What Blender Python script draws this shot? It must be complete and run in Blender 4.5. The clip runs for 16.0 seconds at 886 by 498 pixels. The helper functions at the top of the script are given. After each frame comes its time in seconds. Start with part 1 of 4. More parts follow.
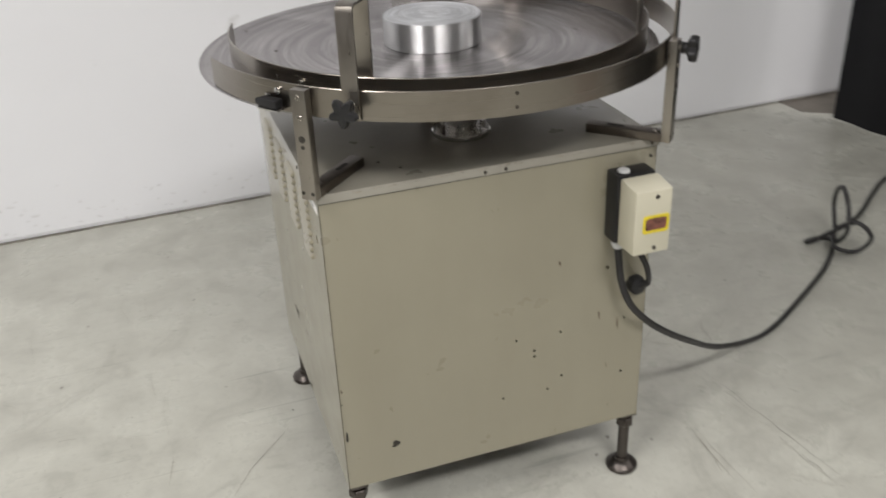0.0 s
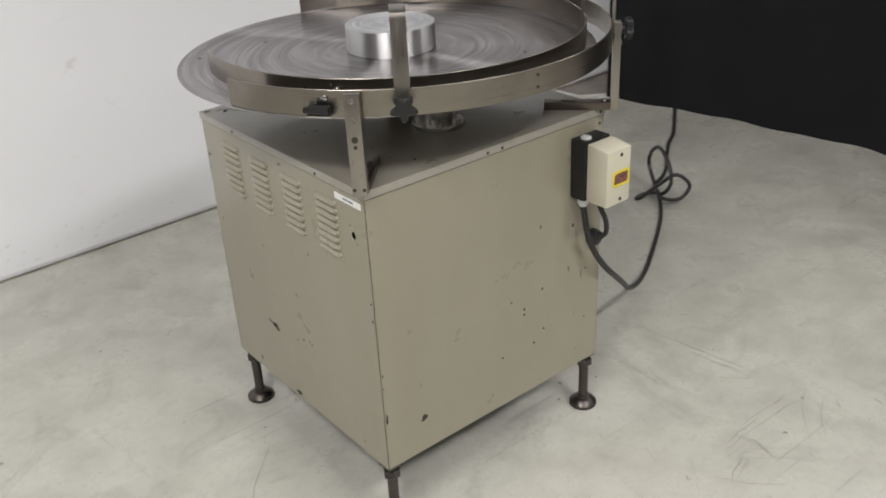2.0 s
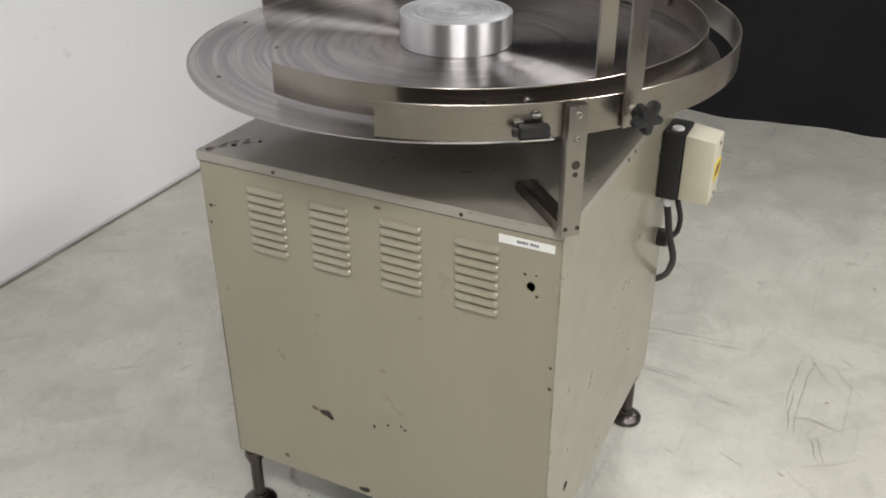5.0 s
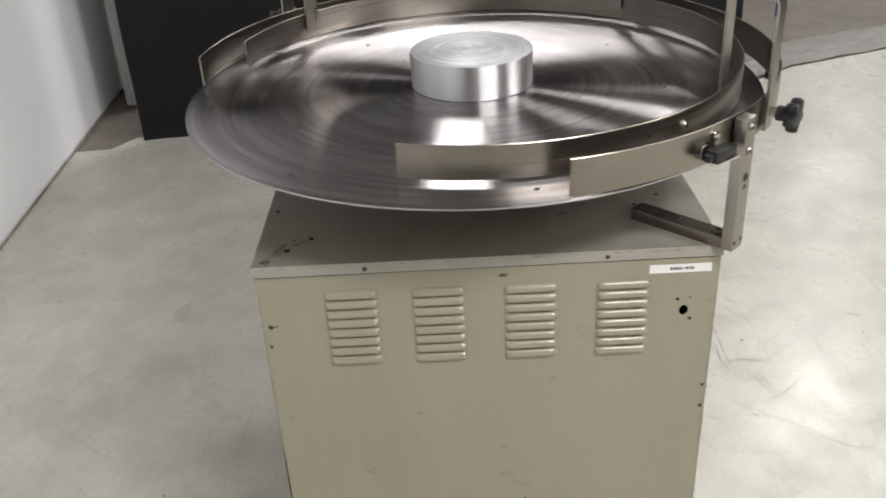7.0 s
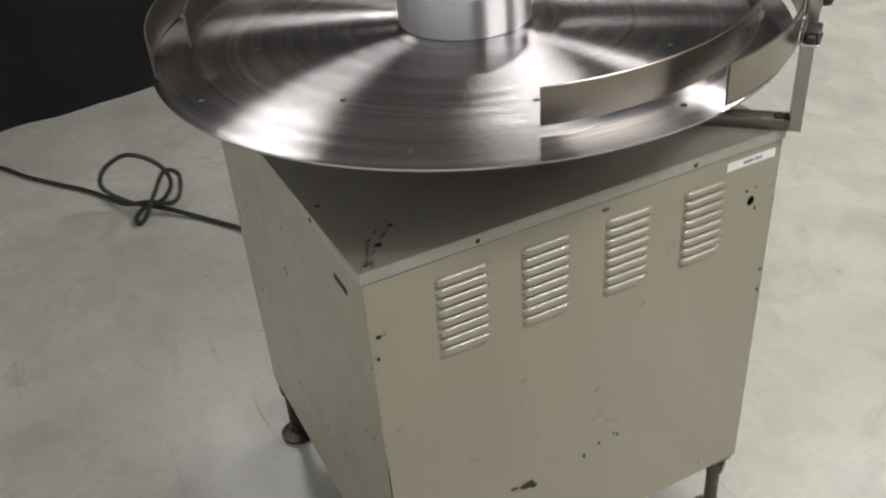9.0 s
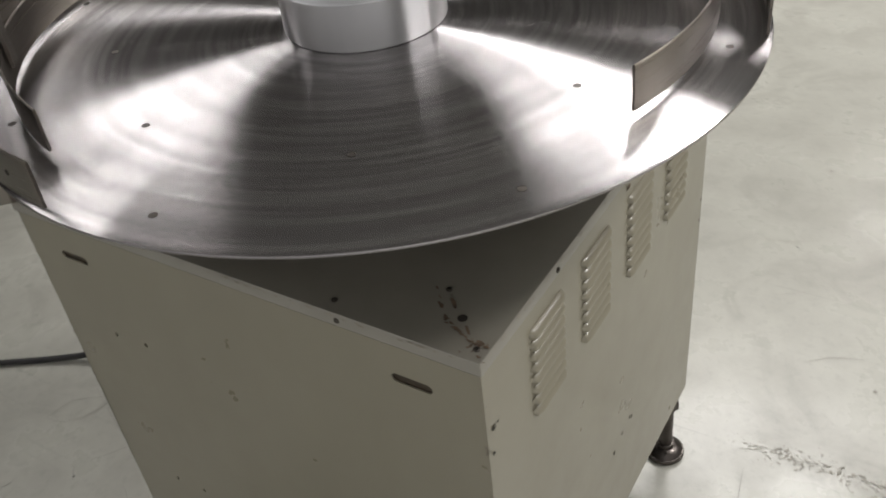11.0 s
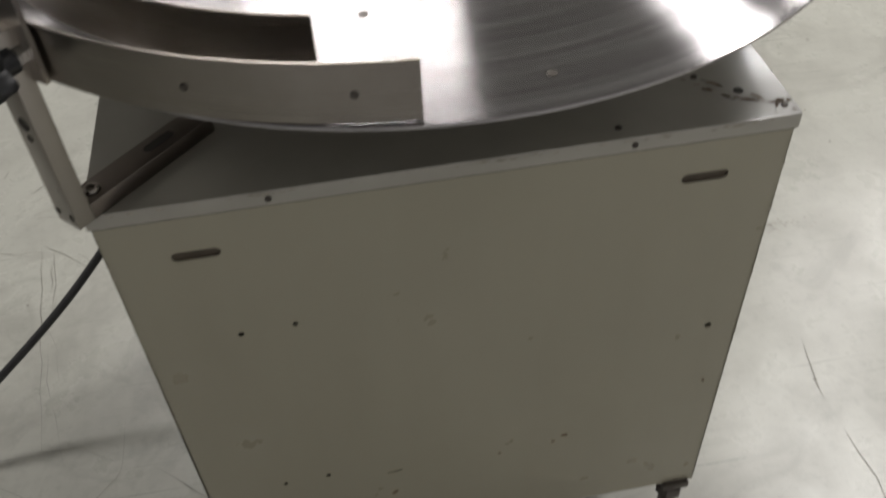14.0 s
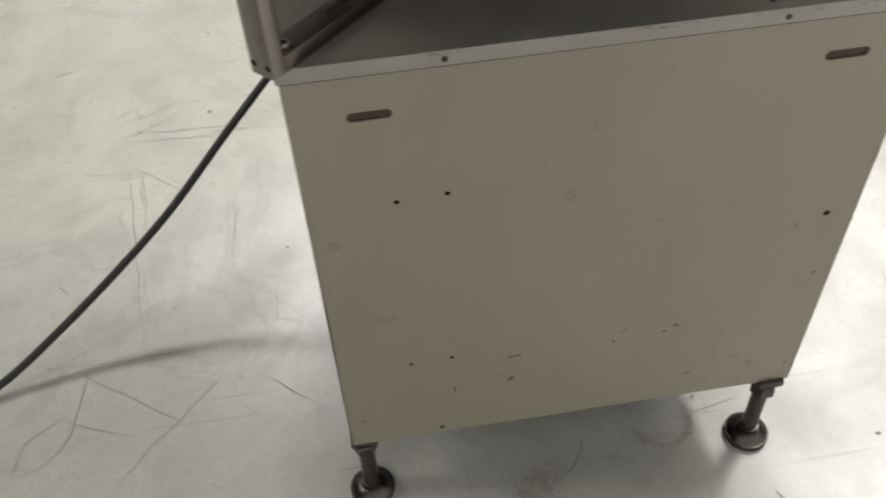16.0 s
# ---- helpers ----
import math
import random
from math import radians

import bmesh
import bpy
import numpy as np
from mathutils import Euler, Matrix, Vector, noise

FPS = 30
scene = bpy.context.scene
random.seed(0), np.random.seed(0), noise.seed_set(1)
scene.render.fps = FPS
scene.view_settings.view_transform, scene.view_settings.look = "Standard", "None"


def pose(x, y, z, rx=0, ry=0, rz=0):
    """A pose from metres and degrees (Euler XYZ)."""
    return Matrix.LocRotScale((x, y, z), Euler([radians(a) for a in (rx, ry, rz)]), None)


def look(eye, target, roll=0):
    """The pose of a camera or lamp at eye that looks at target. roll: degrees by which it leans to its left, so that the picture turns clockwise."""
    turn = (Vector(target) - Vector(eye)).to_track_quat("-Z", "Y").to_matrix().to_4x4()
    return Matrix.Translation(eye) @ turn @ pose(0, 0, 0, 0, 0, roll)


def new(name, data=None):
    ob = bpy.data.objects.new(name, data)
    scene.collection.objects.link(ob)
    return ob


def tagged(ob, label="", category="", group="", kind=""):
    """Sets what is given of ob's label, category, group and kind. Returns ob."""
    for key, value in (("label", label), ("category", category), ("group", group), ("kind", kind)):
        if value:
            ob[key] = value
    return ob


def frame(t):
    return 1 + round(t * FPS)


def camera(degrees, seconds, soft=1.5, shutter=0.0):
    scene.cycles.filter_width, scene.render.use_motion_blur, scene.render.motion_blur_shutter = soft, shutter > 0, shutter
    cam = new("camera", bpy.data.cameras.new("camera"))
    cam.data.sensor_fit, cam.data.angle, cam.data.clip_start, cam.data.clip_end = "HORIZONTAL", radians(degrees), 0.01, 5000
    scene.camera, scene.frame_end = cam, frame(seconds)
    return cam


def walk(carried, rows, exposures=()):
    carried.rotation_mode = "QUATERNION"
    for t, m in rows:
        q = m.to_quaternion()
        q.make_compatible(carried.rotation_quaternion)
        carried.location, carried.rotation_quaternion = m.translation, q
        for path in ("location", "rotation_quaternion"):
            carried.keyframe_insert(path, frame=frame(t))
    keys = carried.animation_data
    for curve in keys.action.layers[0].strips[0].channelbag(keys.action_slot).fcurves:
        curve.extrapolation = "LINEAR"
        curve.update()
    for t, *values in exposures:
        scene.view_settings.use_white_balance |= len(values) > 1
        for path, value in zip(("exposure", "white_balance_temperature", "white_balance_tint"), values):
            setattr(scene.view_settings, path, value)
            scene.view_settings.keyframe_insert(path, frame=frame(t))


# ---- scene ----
cam = camera(51.6, 16.0, soft=1.7, shutter=0.5)
PATH = [
    (0, (-0.562, -1.733, 1.468), (-0.017, -0.058, 0.522), -2.4),
    (0.5, (-0.731, -1.724, 1.479), (0.056, -0.158, 0.514), -3.5),
    (1, (-0.856, -1.687, 1.492), (0.063, -0.17, 0.569), -3.7),
    (1.5, (-1.011, -1.69, 1.487), (-0.02, -0.216, 0.567), -4.9),
    (2, (-1.166, -1.622, 1.496), (-0.068, -0.228, 0.574), -3.0),
    (2.5, (-1.298, -1.464, 1.481), (-0.036, -0.189, 0.598), -2.9),
    (3, (-1.367, -1.319, 1.463), (-0.078, -0.061, 0.593), -1.7),
    (3.5, (-1.361, -1.156, 1.447), (-0.009, 0.005, 0.537), -0.8),
    (4, (-1.37, -0.986, 1.451), (0.014, 0.088, 0.487), -3.1),
    (4.2, (-1.404, -0.918, 1.443), (0.017, 0.094, 0.463), -2.5),
    (6.5, (-1.432, -0.174, 1.421), (0.308, 0.098, 0.474), -3.0),
    (7, (-1.436, 0.058, 1.453), (0.313, 0.066, 0.483), -3.0),
    (7.5, (-1.418, 0.165, 1.423), (0.338, 0.112, 0.467), -1.9),
    (8, (-1.31, 0.294, 1.435), (0.402, 0.109, 0.418), -5.4),
    (8.5, (-1.244, 0.405, 1.418), (0.41, 0.026, 0.359), -4.6),
    (9, (-1.162, 0.608, 1.432), (0.347, -0.091, 0.322), -4.7),
    (9.5, (-1.088, 0.724, 1.422), (0.308, -0.124, 0.268), -4.0),
    (10, (-0.943, 0.758, 1.405), (0.349, -0.266, 0.273), -6.8),
    (10.2, (-0.881, 0.77, 1.406), (0.343, -0.315, 0.255), -7.0),
    (12.3, (-0.295, 0.859, 1.39), (0.13, -0.612, 0.104), -7.3),
    (12.5, (-0.243, 0.842, 1.387), (0.12, -0.626, 0.078), -7.0),
    (13, (-0.153, 0.829, 1.384), (0.078, -0.624, 0.028), -4.5),
    (13.5, (-0.026, 0.889, 1.372), (-0.038, -0.548, -0.019), -4.4),
    (14, (0.103, 0.959, 1.357), (-0.084, -0.432, -0.067), -3.3),
    (14.5, (0.157, 1.004, 1.339), (-0.072, -0.305, -0.155), -2.1),
    (15, (0.166, 1.043, 1.324), (-0.065, -0.223, -0.207), -1.6),
    (15.5, (0.19, 1.044, 1.322), (0.006, -0.262, -0.182), -3.0),
    (16, (0.268, 1.049, 1.319), (0.109, -0.313, -0.136), -3.1),
]
# the clip's camera closes its iris over the bright disc
STOPS = [(0, 0.0), (1, 0.0), (2, 0.02), (4, 0.06), (7, 0.3), (8.5, 0.18), (9, -0.05), (10, -0.05), (11.5, -0.55), (12.5, -1.0), (13, -1.3), (13.5, -1.15), (14, -0.42), (14.5, -0.02), (15, -0.05), (15.5, 0.03), (16, 0.24)]
walk(cam, [(t, look(*r)) for t, *r in PATH], STOPS)

# ---- world, lamps ----
world = bpy.data.worlds.new("world")
scene.world = world
world.use_nodes = True
world.node_tree.nodes["Background"].inputs[0].default_value = (0.9, 0.95, 1.0, 1)
world.node_tree.nodes["Background"].inputs[1].default_value = 0.02

CEIL = 4.0
LAMPS = [  # x, y, length along x, width along y, watts
    (0.03, -3.6, 1.54, 0.50, 122),
    (1.20, -3.52, 0.70, 0.50, 20),
    (4.80, -3.1, 1.54, 0.50, 58),
    (3.80, 0.0, 1.54, 0.50, 36),
    (-3.9, -3.4, 1.5, 0.60, 92),
    (-2.6, -1.5, 0.60, 1.70, 118),
    (9.4, -5.0, 1.5, 0.60, 45),
    (-0.5, -6.6, 1.2, 0.60, 35),
]
for x, y, lx, ly, watts in LAMPS:
    light = bpy.data.lights.new("ceiling_lamp_light", "AREA")
    light.shape, light.size, light.size_y, light.energy = "RECTANGLE", lx, ly, watts
    light.color = (1.0, 0.973, 0.957)
    new("ceiling_lamp_light", light).matrix_basis = pose(x, y, CEIL - 0.075)


# ---- materials ----
def mat(name):
    m = bpy.data.materials.new(name)
    m.use_nodes = True
    return m, m.node_tree.nodes, m.node_tree.links, m.node_tree.nodes["Principled BSDF"]


def node(ns, kind, **kw):
    n = ns.new(kind)
    for k, v in kw.items():
        n.inputs[k.replace("_", " ")].default_value = v
    return n


def noise_tex(ns, ls, co, scale, detail=4, rough=0.55, stretch=None):
    n = ns.new("ShaderNodeTexNoise")
    n.inputs["Scale"].default_value, n.inputs["Detail"].default_value, n.inputs["Roughness"].default_value = scale, detail, rough
    if stretch:
        mp = ns.new("ShaderNodeMapping")
        mp.inputs["Scale"].default_value = stretch
        ls.new(co, mp.inputs[0])
        co = mp.outputs[0]
    ls.new(co, n.inputs["Vector"])
    return n.outputs[0]


def ramp(ns, ls, fac, stops):
    r = ns.new("ShaderNodeValToRGB")
    while len(r.color_ramp.elements) < len(stops):
        r.color_ramp.elements.new(0.5)
    for e, (p, c) in zip(r.color_ramp.elements, stops):
        e.position, e.color = p, (*c, 1) if len(c) == 3 else c
    ls.new(fac, r.inputs[0])
    return r.outputs[0]


def mix(ns, ls, fac, a, b, mode="MIX"):
    m = ns.new("ShaderNodeMix")
    m.data_type, m.blend_type = "RGBA", mode
    for value, slot in ((fac, m.inputs[0]), (a, m.inputs[6]), (b, m.inputs[7])):
        if isinstance(value, (int, float)):
            slot.default_value = value
        elif isinstance(value, tuple):
            slot.default_value = (*value, 1)
        else:
            ls.new(value, slot)
    return m.outputs[2]


def bump(ns, ls, bsdf, height, strength, distance):
    b = ns.new("ShaderNodeBump")
    b.inputs["Strength"].default_value, b.inputs["Distance"].default_value = strength, distance
    ls.new(height, b.inputs["Height"])
    ls.new(b.outputs[0], bsdf.inputs["Normal"])


def obj_co(ns):
    return ns.new("ShaderNodeTexCoord").outputs["Object"]


def world_co(ns):
    return ns.new("ShaderNodeNewGeometry").outputs["Position"]


def grey(v):
    return (v, v, v)


def paint_mat(name, base, rough=0.34, dirt=(0.16, 0.13, 0.085), wear=0.5):
    m, ns, ls, b = mat(name)
    co = world_co(ns)
    big = noise_tex(ns, ls, co, 2.2, 5)
    tone = ramp(ns, ls, big, [(0.1, tuple(c * 0.90 for c in base)), (0.9, tuple(c * 1.08 for c in base))])
    runs = noise_tex(ns, ls, co, 9, 6, 0.62, (1, 1, 0.16))
    low = ramp(ns, ls, runs, [(0.30, grey(0)), (1.0, grey(wear * 0.7))])
    col = mix(ns, ls, low, tone, dirt)
    ls.new(col, b.inputs["Base Color"])
    ls.new(ramp(ns, ls, noise_tex(ns, ls, co, 14, 4), [(0.1, grey(rough - 0.08)), (0.9, grey(rough + 0.12))]), b.inputs["Roughness"])
    b.inputs["Coat Weight"].default_value, b.inputs["Coat Roughness"].default_value = 0.5, 0.14
    bump(ns, ls, b, noise_tex(ns, ls, co, 260, 2), 0.04, 0.0005)
    return m


def steel_mat(name, base=(0.56, 0.54, 0.52), rough=0.3, stretch=(1, 1, 1), scale=30, stain=(0.36, 0.32, 0.27), contrast=0.1, relief=0.03):
    m, ns, ls, b = mat(name)
    co = obj_co(ns)
    n = noise_tex(ns, ls, co, scale, 6, 0.6, stretch)
    blot = noise_tex(ns, ls, co, 7, 5, 0.6)
    col = mix(ns, ls, ramp(ns, ls, blot, [(0.45, grey(0)), (0.75, grey(0.6))]), base, stain)
    ls.new(col, b.inputs["Base Color"])
    b.inputs["Metallic"].default_value = 1
    ls.new(ramp(ns, ls, n, [(0.25, grey(rough - contrast)), (0.75, grey(rough + contrast))]), b.inputs["Roughness"])
    bump(ns, ls, b, n, relief, 0.0003)
    return m


def spun_mat(name, base, broad, tight, share, rings=130.0, warp=0.0, dull=0.14):
    """Metal turned on a lathe: fine rings round the z axis, glossy along them and dull across.
    broad, tight: roughness and anisotropy of the two lobes; share: of the tight one."""
    m, ns, ls, b = mat(name)
    co = obj_co(ns)
    sep = ns.new("ShaderNodeSeparateXYZ")
    ls.new(co, sep.inputs[0])
    comb = ns.new("ShaderNodeCombineXYZ")
    ls.new(sep.outputs[0], comb.inputs[0])
    ls.new(sep.outputs[1], comb.inputs[1])
    ln = ns.new("ShaderNodeVectorMath")
    ln.operation = "LENGTH"
    ls.new(comb.outputs[0], ln.inputs[0])
    unit = ns.new("ShaderNodeVectorMath")
    unit.operation = "NORMALIZE"
    ls.new(comb.outputs[0], unit.inputs[0])

    def arcs(per_metre, length, detail):
        """Noise that runs in arcs round the axis: fine along the radius, long along the ring."""
        far = ns.new("ShaderNodeMath")
        far.operation = "MULTIPLY"
        far.inputs[1].default_value = per_metre
        ls.new(ln.outputs["Value"], far.inputs[0])
        sc = ns.new("ShaderNodeVectorMath")
        sc.operation = "SCALE"
        sc.inputs["Scale"].default_value = length
        ls.new(unit.outputs[0], sc.inputs[0])
        lift = ns.new("ShaderNodeCombineXYZ")
        ls.new(far.outputs[0], lift.inputs[2])
        add = ns.new("ShaderNodeVectorMath")
        ls.new(sc.outputs[0], add.inputs[0])
        ls.new(lift.outputs[0], add.inputs[1])
        return noise_tex(ns, ls, add.outputs[0], 1.0, detail, 0.65)

    ring = arcs(rings, 1.0, 2)
    wide = arcs(48, 0.8, 2)
    blot = noise_tex(ns, ls, co, 6, 6, 0.6)
    col = mix(ns, ls, ramp(ns, ls, blot, [(0.35, grey(0)), (0.8, grey(0.4))]), base, tuple(c * 0.72 for c in base))
    col = mix(ns, ls, ramp(ns, ls, wide, [(0.38, grey(0)), (0.62, grey(0.7))]), col, tuple(c * 0.66 for c in base))
    col = mix(ns, ls, ramp(ns, ls, ring, [(0.38, grey(0)), (0.62, grey(0.75))]), col, tuple(c * 0.60 for c in base))
    tan = ns.new("ShaderNodeTangent")
    tan.direction_type, tan.axis = "RADIAL", "Z"
    # the sheet is not quite flat: long shallow dents bend the streaks
    dent = ns.new("ShaderNodeBump")
    dent.inputs["Strength"].default_value, dent.inputs["Distance"].default_value = 1.0, warp
    ls.new(noise_tex(ns, ls, co, 4, 1, 0.5), dent.inputs["Height"])
    lobes = []
    for rough, aniso in (broad, tight, (0.62, 0.3)):
        g = ns.new("ShaderNodeBsdfAnisotropic")
        g.inputs["Anisotropy"].default_value = aniso
        g.inputs["Roughness"].default_value = rough
        ls.new(col, g.inputs["Color"])
        ls.new(tan.outputs[0], g.inputs["Tangent"])
        if warp:
            ls.new(dent.outputs[0], g.inputs["Normal"])
        lobes.append(g.outputs[0])
    both, film = ns.new("ShaderNodeMixShader"), ns.new("ShaderNodeMixShader")
    both.inputs[0].default_value = share
    ls.new(lobes[0], both.inputs[1])
    ls.new(lobes[1], both.inputs[2])
    # a dull film of dust and fine scratches, uneven
    ls.new(ramp(ns, ls, blot, [(0.3, grey(dull * 0.6)), (0.7, grey(dull * 1.5))]), film.inputs[0])
    ls.new(both.outputs[0], film.inputs[1])
    ls.new(lobes[2], film.inputs[2])
    ls.new(film.outputs[0], ns["Material Output"].inputs["Surface"])
    ns.remove(b)
    return m


def plain_mat(name, base, rough=0.5, metal=0.0, vary=0.12, scale=40, bumpy=0.05):
    m, ns, ls, b = mat(name)
    co = obj_co(ns)
    n = noise_tex(ns, ls, co, scale, 5)
    ls.new(ramp(ns, ls, n, [(0.3, tuple(c * (1 - vary) for c in base)), (0.7, tuple(min(1, c * (1 + vary)) for c in base))]), b.inputs["Base Color"])
    ls.new(ramp(ns, ls, n, [(0.3, grey(max(0.02, rough - 0.06))), (0.7, grey(rough + 0.06))]), b.inputs["Roughness"])
    b.inputs["Metallic"].default_value = metal
    bump(ns, ls, b, noise_tex(ns, ls, co, scale * 6, 2), bumpy, 0.0008)
    return m


def floor_mat(name, base, stain, rough):
    """Painted concrete: cloudy wear, rubbed pale streaks, hairline scratches in patches, dark specks."""
    m, ns, ls, b = mat(name)
    co = world_co(ns)
    big = noise_tex(ns, ls, co, 0.9, 6, 0.6)
    mid = noise_tex(ns, ls, co, 5.5, 7, 0.65)
    col = ramp(ns, ls, big, [(0.3, tuple(c * 0.90 for c in base)), (0.7, tuple(c * 1.05 for c in base))])
    col = mix(ns, ls, ramp(ns, ls, mid, [(0.40, grey(0)), (0.80, grey(0.75))]), col, stain)
    fine = noise_tex(ns, ls, co, 42, 5, 0.7)
    col = mix(ns, ls, ramp(ns, ls, fine, [(0.52, grey(0)), (0.86, grey(0.35))]), col, tuple(c * 0.6 for c in stain))
    # swirled smears where the paint was mopped and rubbed
    bent = ns.new("ShaderNodeTexNoise")
    bent.inputs["Scale"].default_value, bent.inputs["Detail"].default_value, bent.inputs["Distortion"].default_value = 3.2, 5, 1.6
    ls.new(co, bent.inputs["Vector"])
    col = mix(ns, ls, ramp(ns, ls, bent.outputs[0], [(0.56, grey(0)), (0.63, grey(0.30)), (0.68, grey(0.05)), (0.80, grey(0.3))]), col, tuple(c * 0.9 for c in stain))
    # scuffs: thin stretched streaks in several directions, only in patches
    for k, (ang, fineness) in enumerate(((0.5, 40), (1.9, 40), (1.2, 70), (2.75, 70))):
        patch = ramp(ns, ls, noise_tex(ns, ls, co, 1.7 + 0.5 * k, 4), [(0.46, grey(0)), (0.60, grey(1))])
        mp = ns.new("ShaderNodeMapping")
        mp.inputs["Rotation"].default_value = (0, 0, ang)
        mp.inputs["Scale"].default_value = (1.6, fineness, 1)
        ls.new(co, mp.inputs[0])
        streak = noise_tex(ns, ls, mp.outputs[0], 1.0, 5, 0.6)
        line = ramp(ns, ls, streak, [(0.64, grey(0)), (0.72, grey(0.42))])
        col = mix(ns, ls, mix(ns, ls, 1.0, line, patch, "MULTIPLY"), col, tuple(c * 0.5 for c in stain))
    specks = noise_tex(ns, ls, co, 23, 2, 0.5)
    col = mix(ns, ls, ramp(ns, ls, specks, [(0.775, grey(0)), (0.785, grey(0.85))]), col, (0.05, 0.045, 0.04))
    ls.new(col, b.inputs["Base Color"])
    ls.new(ramp(ns, ls, mid, [(0.25, grey(rough + 0.02)), (0.8, grey(rough + 0.18))]), b.inputs["Roughness"])
    bump(ns, ls, b, mix(ns, ls, 0.4, mid, fine), 0.08, 0.004)
    return m


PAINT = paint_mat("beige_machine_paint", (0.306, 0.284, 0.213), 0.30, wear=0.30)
# lid top: worn panel paint, darkened to carry the shade under the disc
LIDSHADE = paint_mat("worn_shaded_lid_paint", (0.225, 0.213, 0.178), 0.30, (0.11, 0.098, 0.08), 0.75)
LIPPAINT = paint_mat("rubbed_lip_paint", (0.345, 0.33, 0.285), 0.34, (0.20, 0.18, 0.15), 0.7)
DISC = spun_mat("spun_stainless_disc", (0.63, 0.606, 0.612), (0.262, 0.80), (0.215, 0.735), 0.60, warp=0.0004, dull=0.04)
HUBSIDE = spun_mat("turned_aluminium", (0.92, 0.92, 0.93), (0.40, 0.72), (0.24, 0.6), 0.25, 20)
HUBTOP = spun_mat("faced_aluminium", (0.93, 0.94, 0.97), (0.62, 0.15), (0.36, 0.3), 0.20, 420)
RAIL = steel_mat("brushed_stainless_rail", (0.295, 0.270, 0.238), 0.28, (0.05, 0.05, 14.0), 60, (0.18, 0.155, 0.13), 0.012, 0.0)
BAR = steel_mat("stainless_bar", (0.34, 0.315, 0.285), 0.33, (1, 1, 0.2), 110, (0.30, 0.26, 0.21))
# foot bars: bar steel darkened in colour for the disc underside it mirrors
FOOTBAR = steel_mat("darkened_bar_steel", (0.17, 0.148, 0.128), 0.38, (1, 1, 1), 70, (0.08, 0.062, 0.048))
CHROME = steel_mat("polished_steel", (0.7, 0.69, 0.68), 0.14, contrast=0.05)
FOOTSTEEL = steel_mat("grimy_foot_steel", (0.115, 0.102, 0.094), 0.38, (1, 1, 1), 90, (0.04, 0.032, 0.026), 0.2)
BLACK = plain_mat("black_plastic", (0.011, 0.011, 0.012), 0.46)
RUBBER = plain_mat("black_cable_rubber", (0.02, 0.019, 0.019), 0.5)
SCREW = steel_mat("dulled_screw_steel", (0.36, 0.34, 0.31), 0.3, contrast=0.08)
IRON = plain_mat("dark_screw_steel", (0.09, 0.08, 0.07), 0.4, 0.8)
HOLE = plain_mat("bare_dark_metal", (0.03, 0.026, 0.02), 0.7)
COVER = plain_mat("cream_plastic", (0.60, 0.57, 0.45), 0.45, 0, 0.05, 12)
YELLOW = plain_mat("yellow_plastic", (0.72, 0.58, 0.03), 0.4)
WINDOW = plain_mat("red_brown_buttons", (0.16, 0.06, 0.045), 0.3, 0, 0.7, 70)
PALE = plain_mat("pale_grey_plastic", (0.62, 0.63, 0.63), 0.45)
TAG = plain_mat("white_label_paper", (0.82, 0.82, 0.80), 0.5, 0, 0.03)
INK = plain_mat("grey_ink", (0.12, 0.13, 0.15), 0.6)
RUST = plain_mat("rust_and_bare_paint", (0.125, 0.088, 0.058), 0.75, 0, 0.5, 90)
CLOTH, ns, ls, b = mat("black_cloth")
co = world_co(ns)
ls.new(ramp(ns, ls, noise_tex(ns, ls, co, 3, 5), [(0.3, (0.011, 0.011, 0.0135)), (0.7, (0.018, 0.018, 0.021))]), b.inputs["Base Color"])
b.inputs["Roughness"].default_value = 0.85
b.inputs["Sheen Weight"].default_value = 0.15
bump(ns, ls, b, noise_tex(ns, ls, co, 380, 2), 0.2, 0.001)
FLOOR = floor_mat("painted_concrete", (0.530, 0.527, 0.468), (0.335, 0.325, 0.285), 0.20)
BARE = floor_mat("bare_concrete", (0.185, 0.165, 0.14), (0.11, 0.095, 0.08), 0.45)
SCUFF = plain_mat("dark_scuff", (0.29, 0.275, 0.24), 0.55, 0, 0.35, 25)

WALL, ns, ls, b = mat("white_wall_paint")
co = world_co(ns)
col = ramp(ns, ls, noise_tex(ns, ls, co, 1.2, 6), [(0.3, (0.885, 0.89, 0.92)), (0.7, (0.92, 0.925, 0.955))])
smear = noise_tex(ns, ls, co, 7, 6, 0.65)
col = mix(ns, ls, ramp(ns, ls, smear, [(0.66, grey(0)), (0.80, grey(0.55))]), col, (0.42, 0.40, 0.37))
ls.new(col, b.inputs["Base Color"])
b.inputs["Roughness"].default_value = 0.6
bump(ns, ls, b, noise_tex(ns, ls, co, 22, 6), 0.18, 0.004)
FARWALL = plain_mat("dark_hall_wall", (0.14, 0.135, 0.13), 0.7, 0, 0.06, 2, 0.02)
CEILING = plain_mat("grey_ceiling_paint", (0.30, 0.30, 0.29), 0.8, 0, 0.04, 2, 0.02)


# ---- mesh helpers ----
def part(name, bm, material, parent=None, label="", smooth=35):
    me = bpy.data.meshes.new(name)
    bm.normal_update()
    bm.to_mesh(me)
    bm.free()
    if smooth:
        for p in me.polygons:
            p.use_smooth = True
        me.set_sharp_from_angle(angle=radians(smooth))
    me.materials.append(material)
    ob = new(name, me)
    ob.parent = parent
    if label:
        ob["label"] = label
    return ob


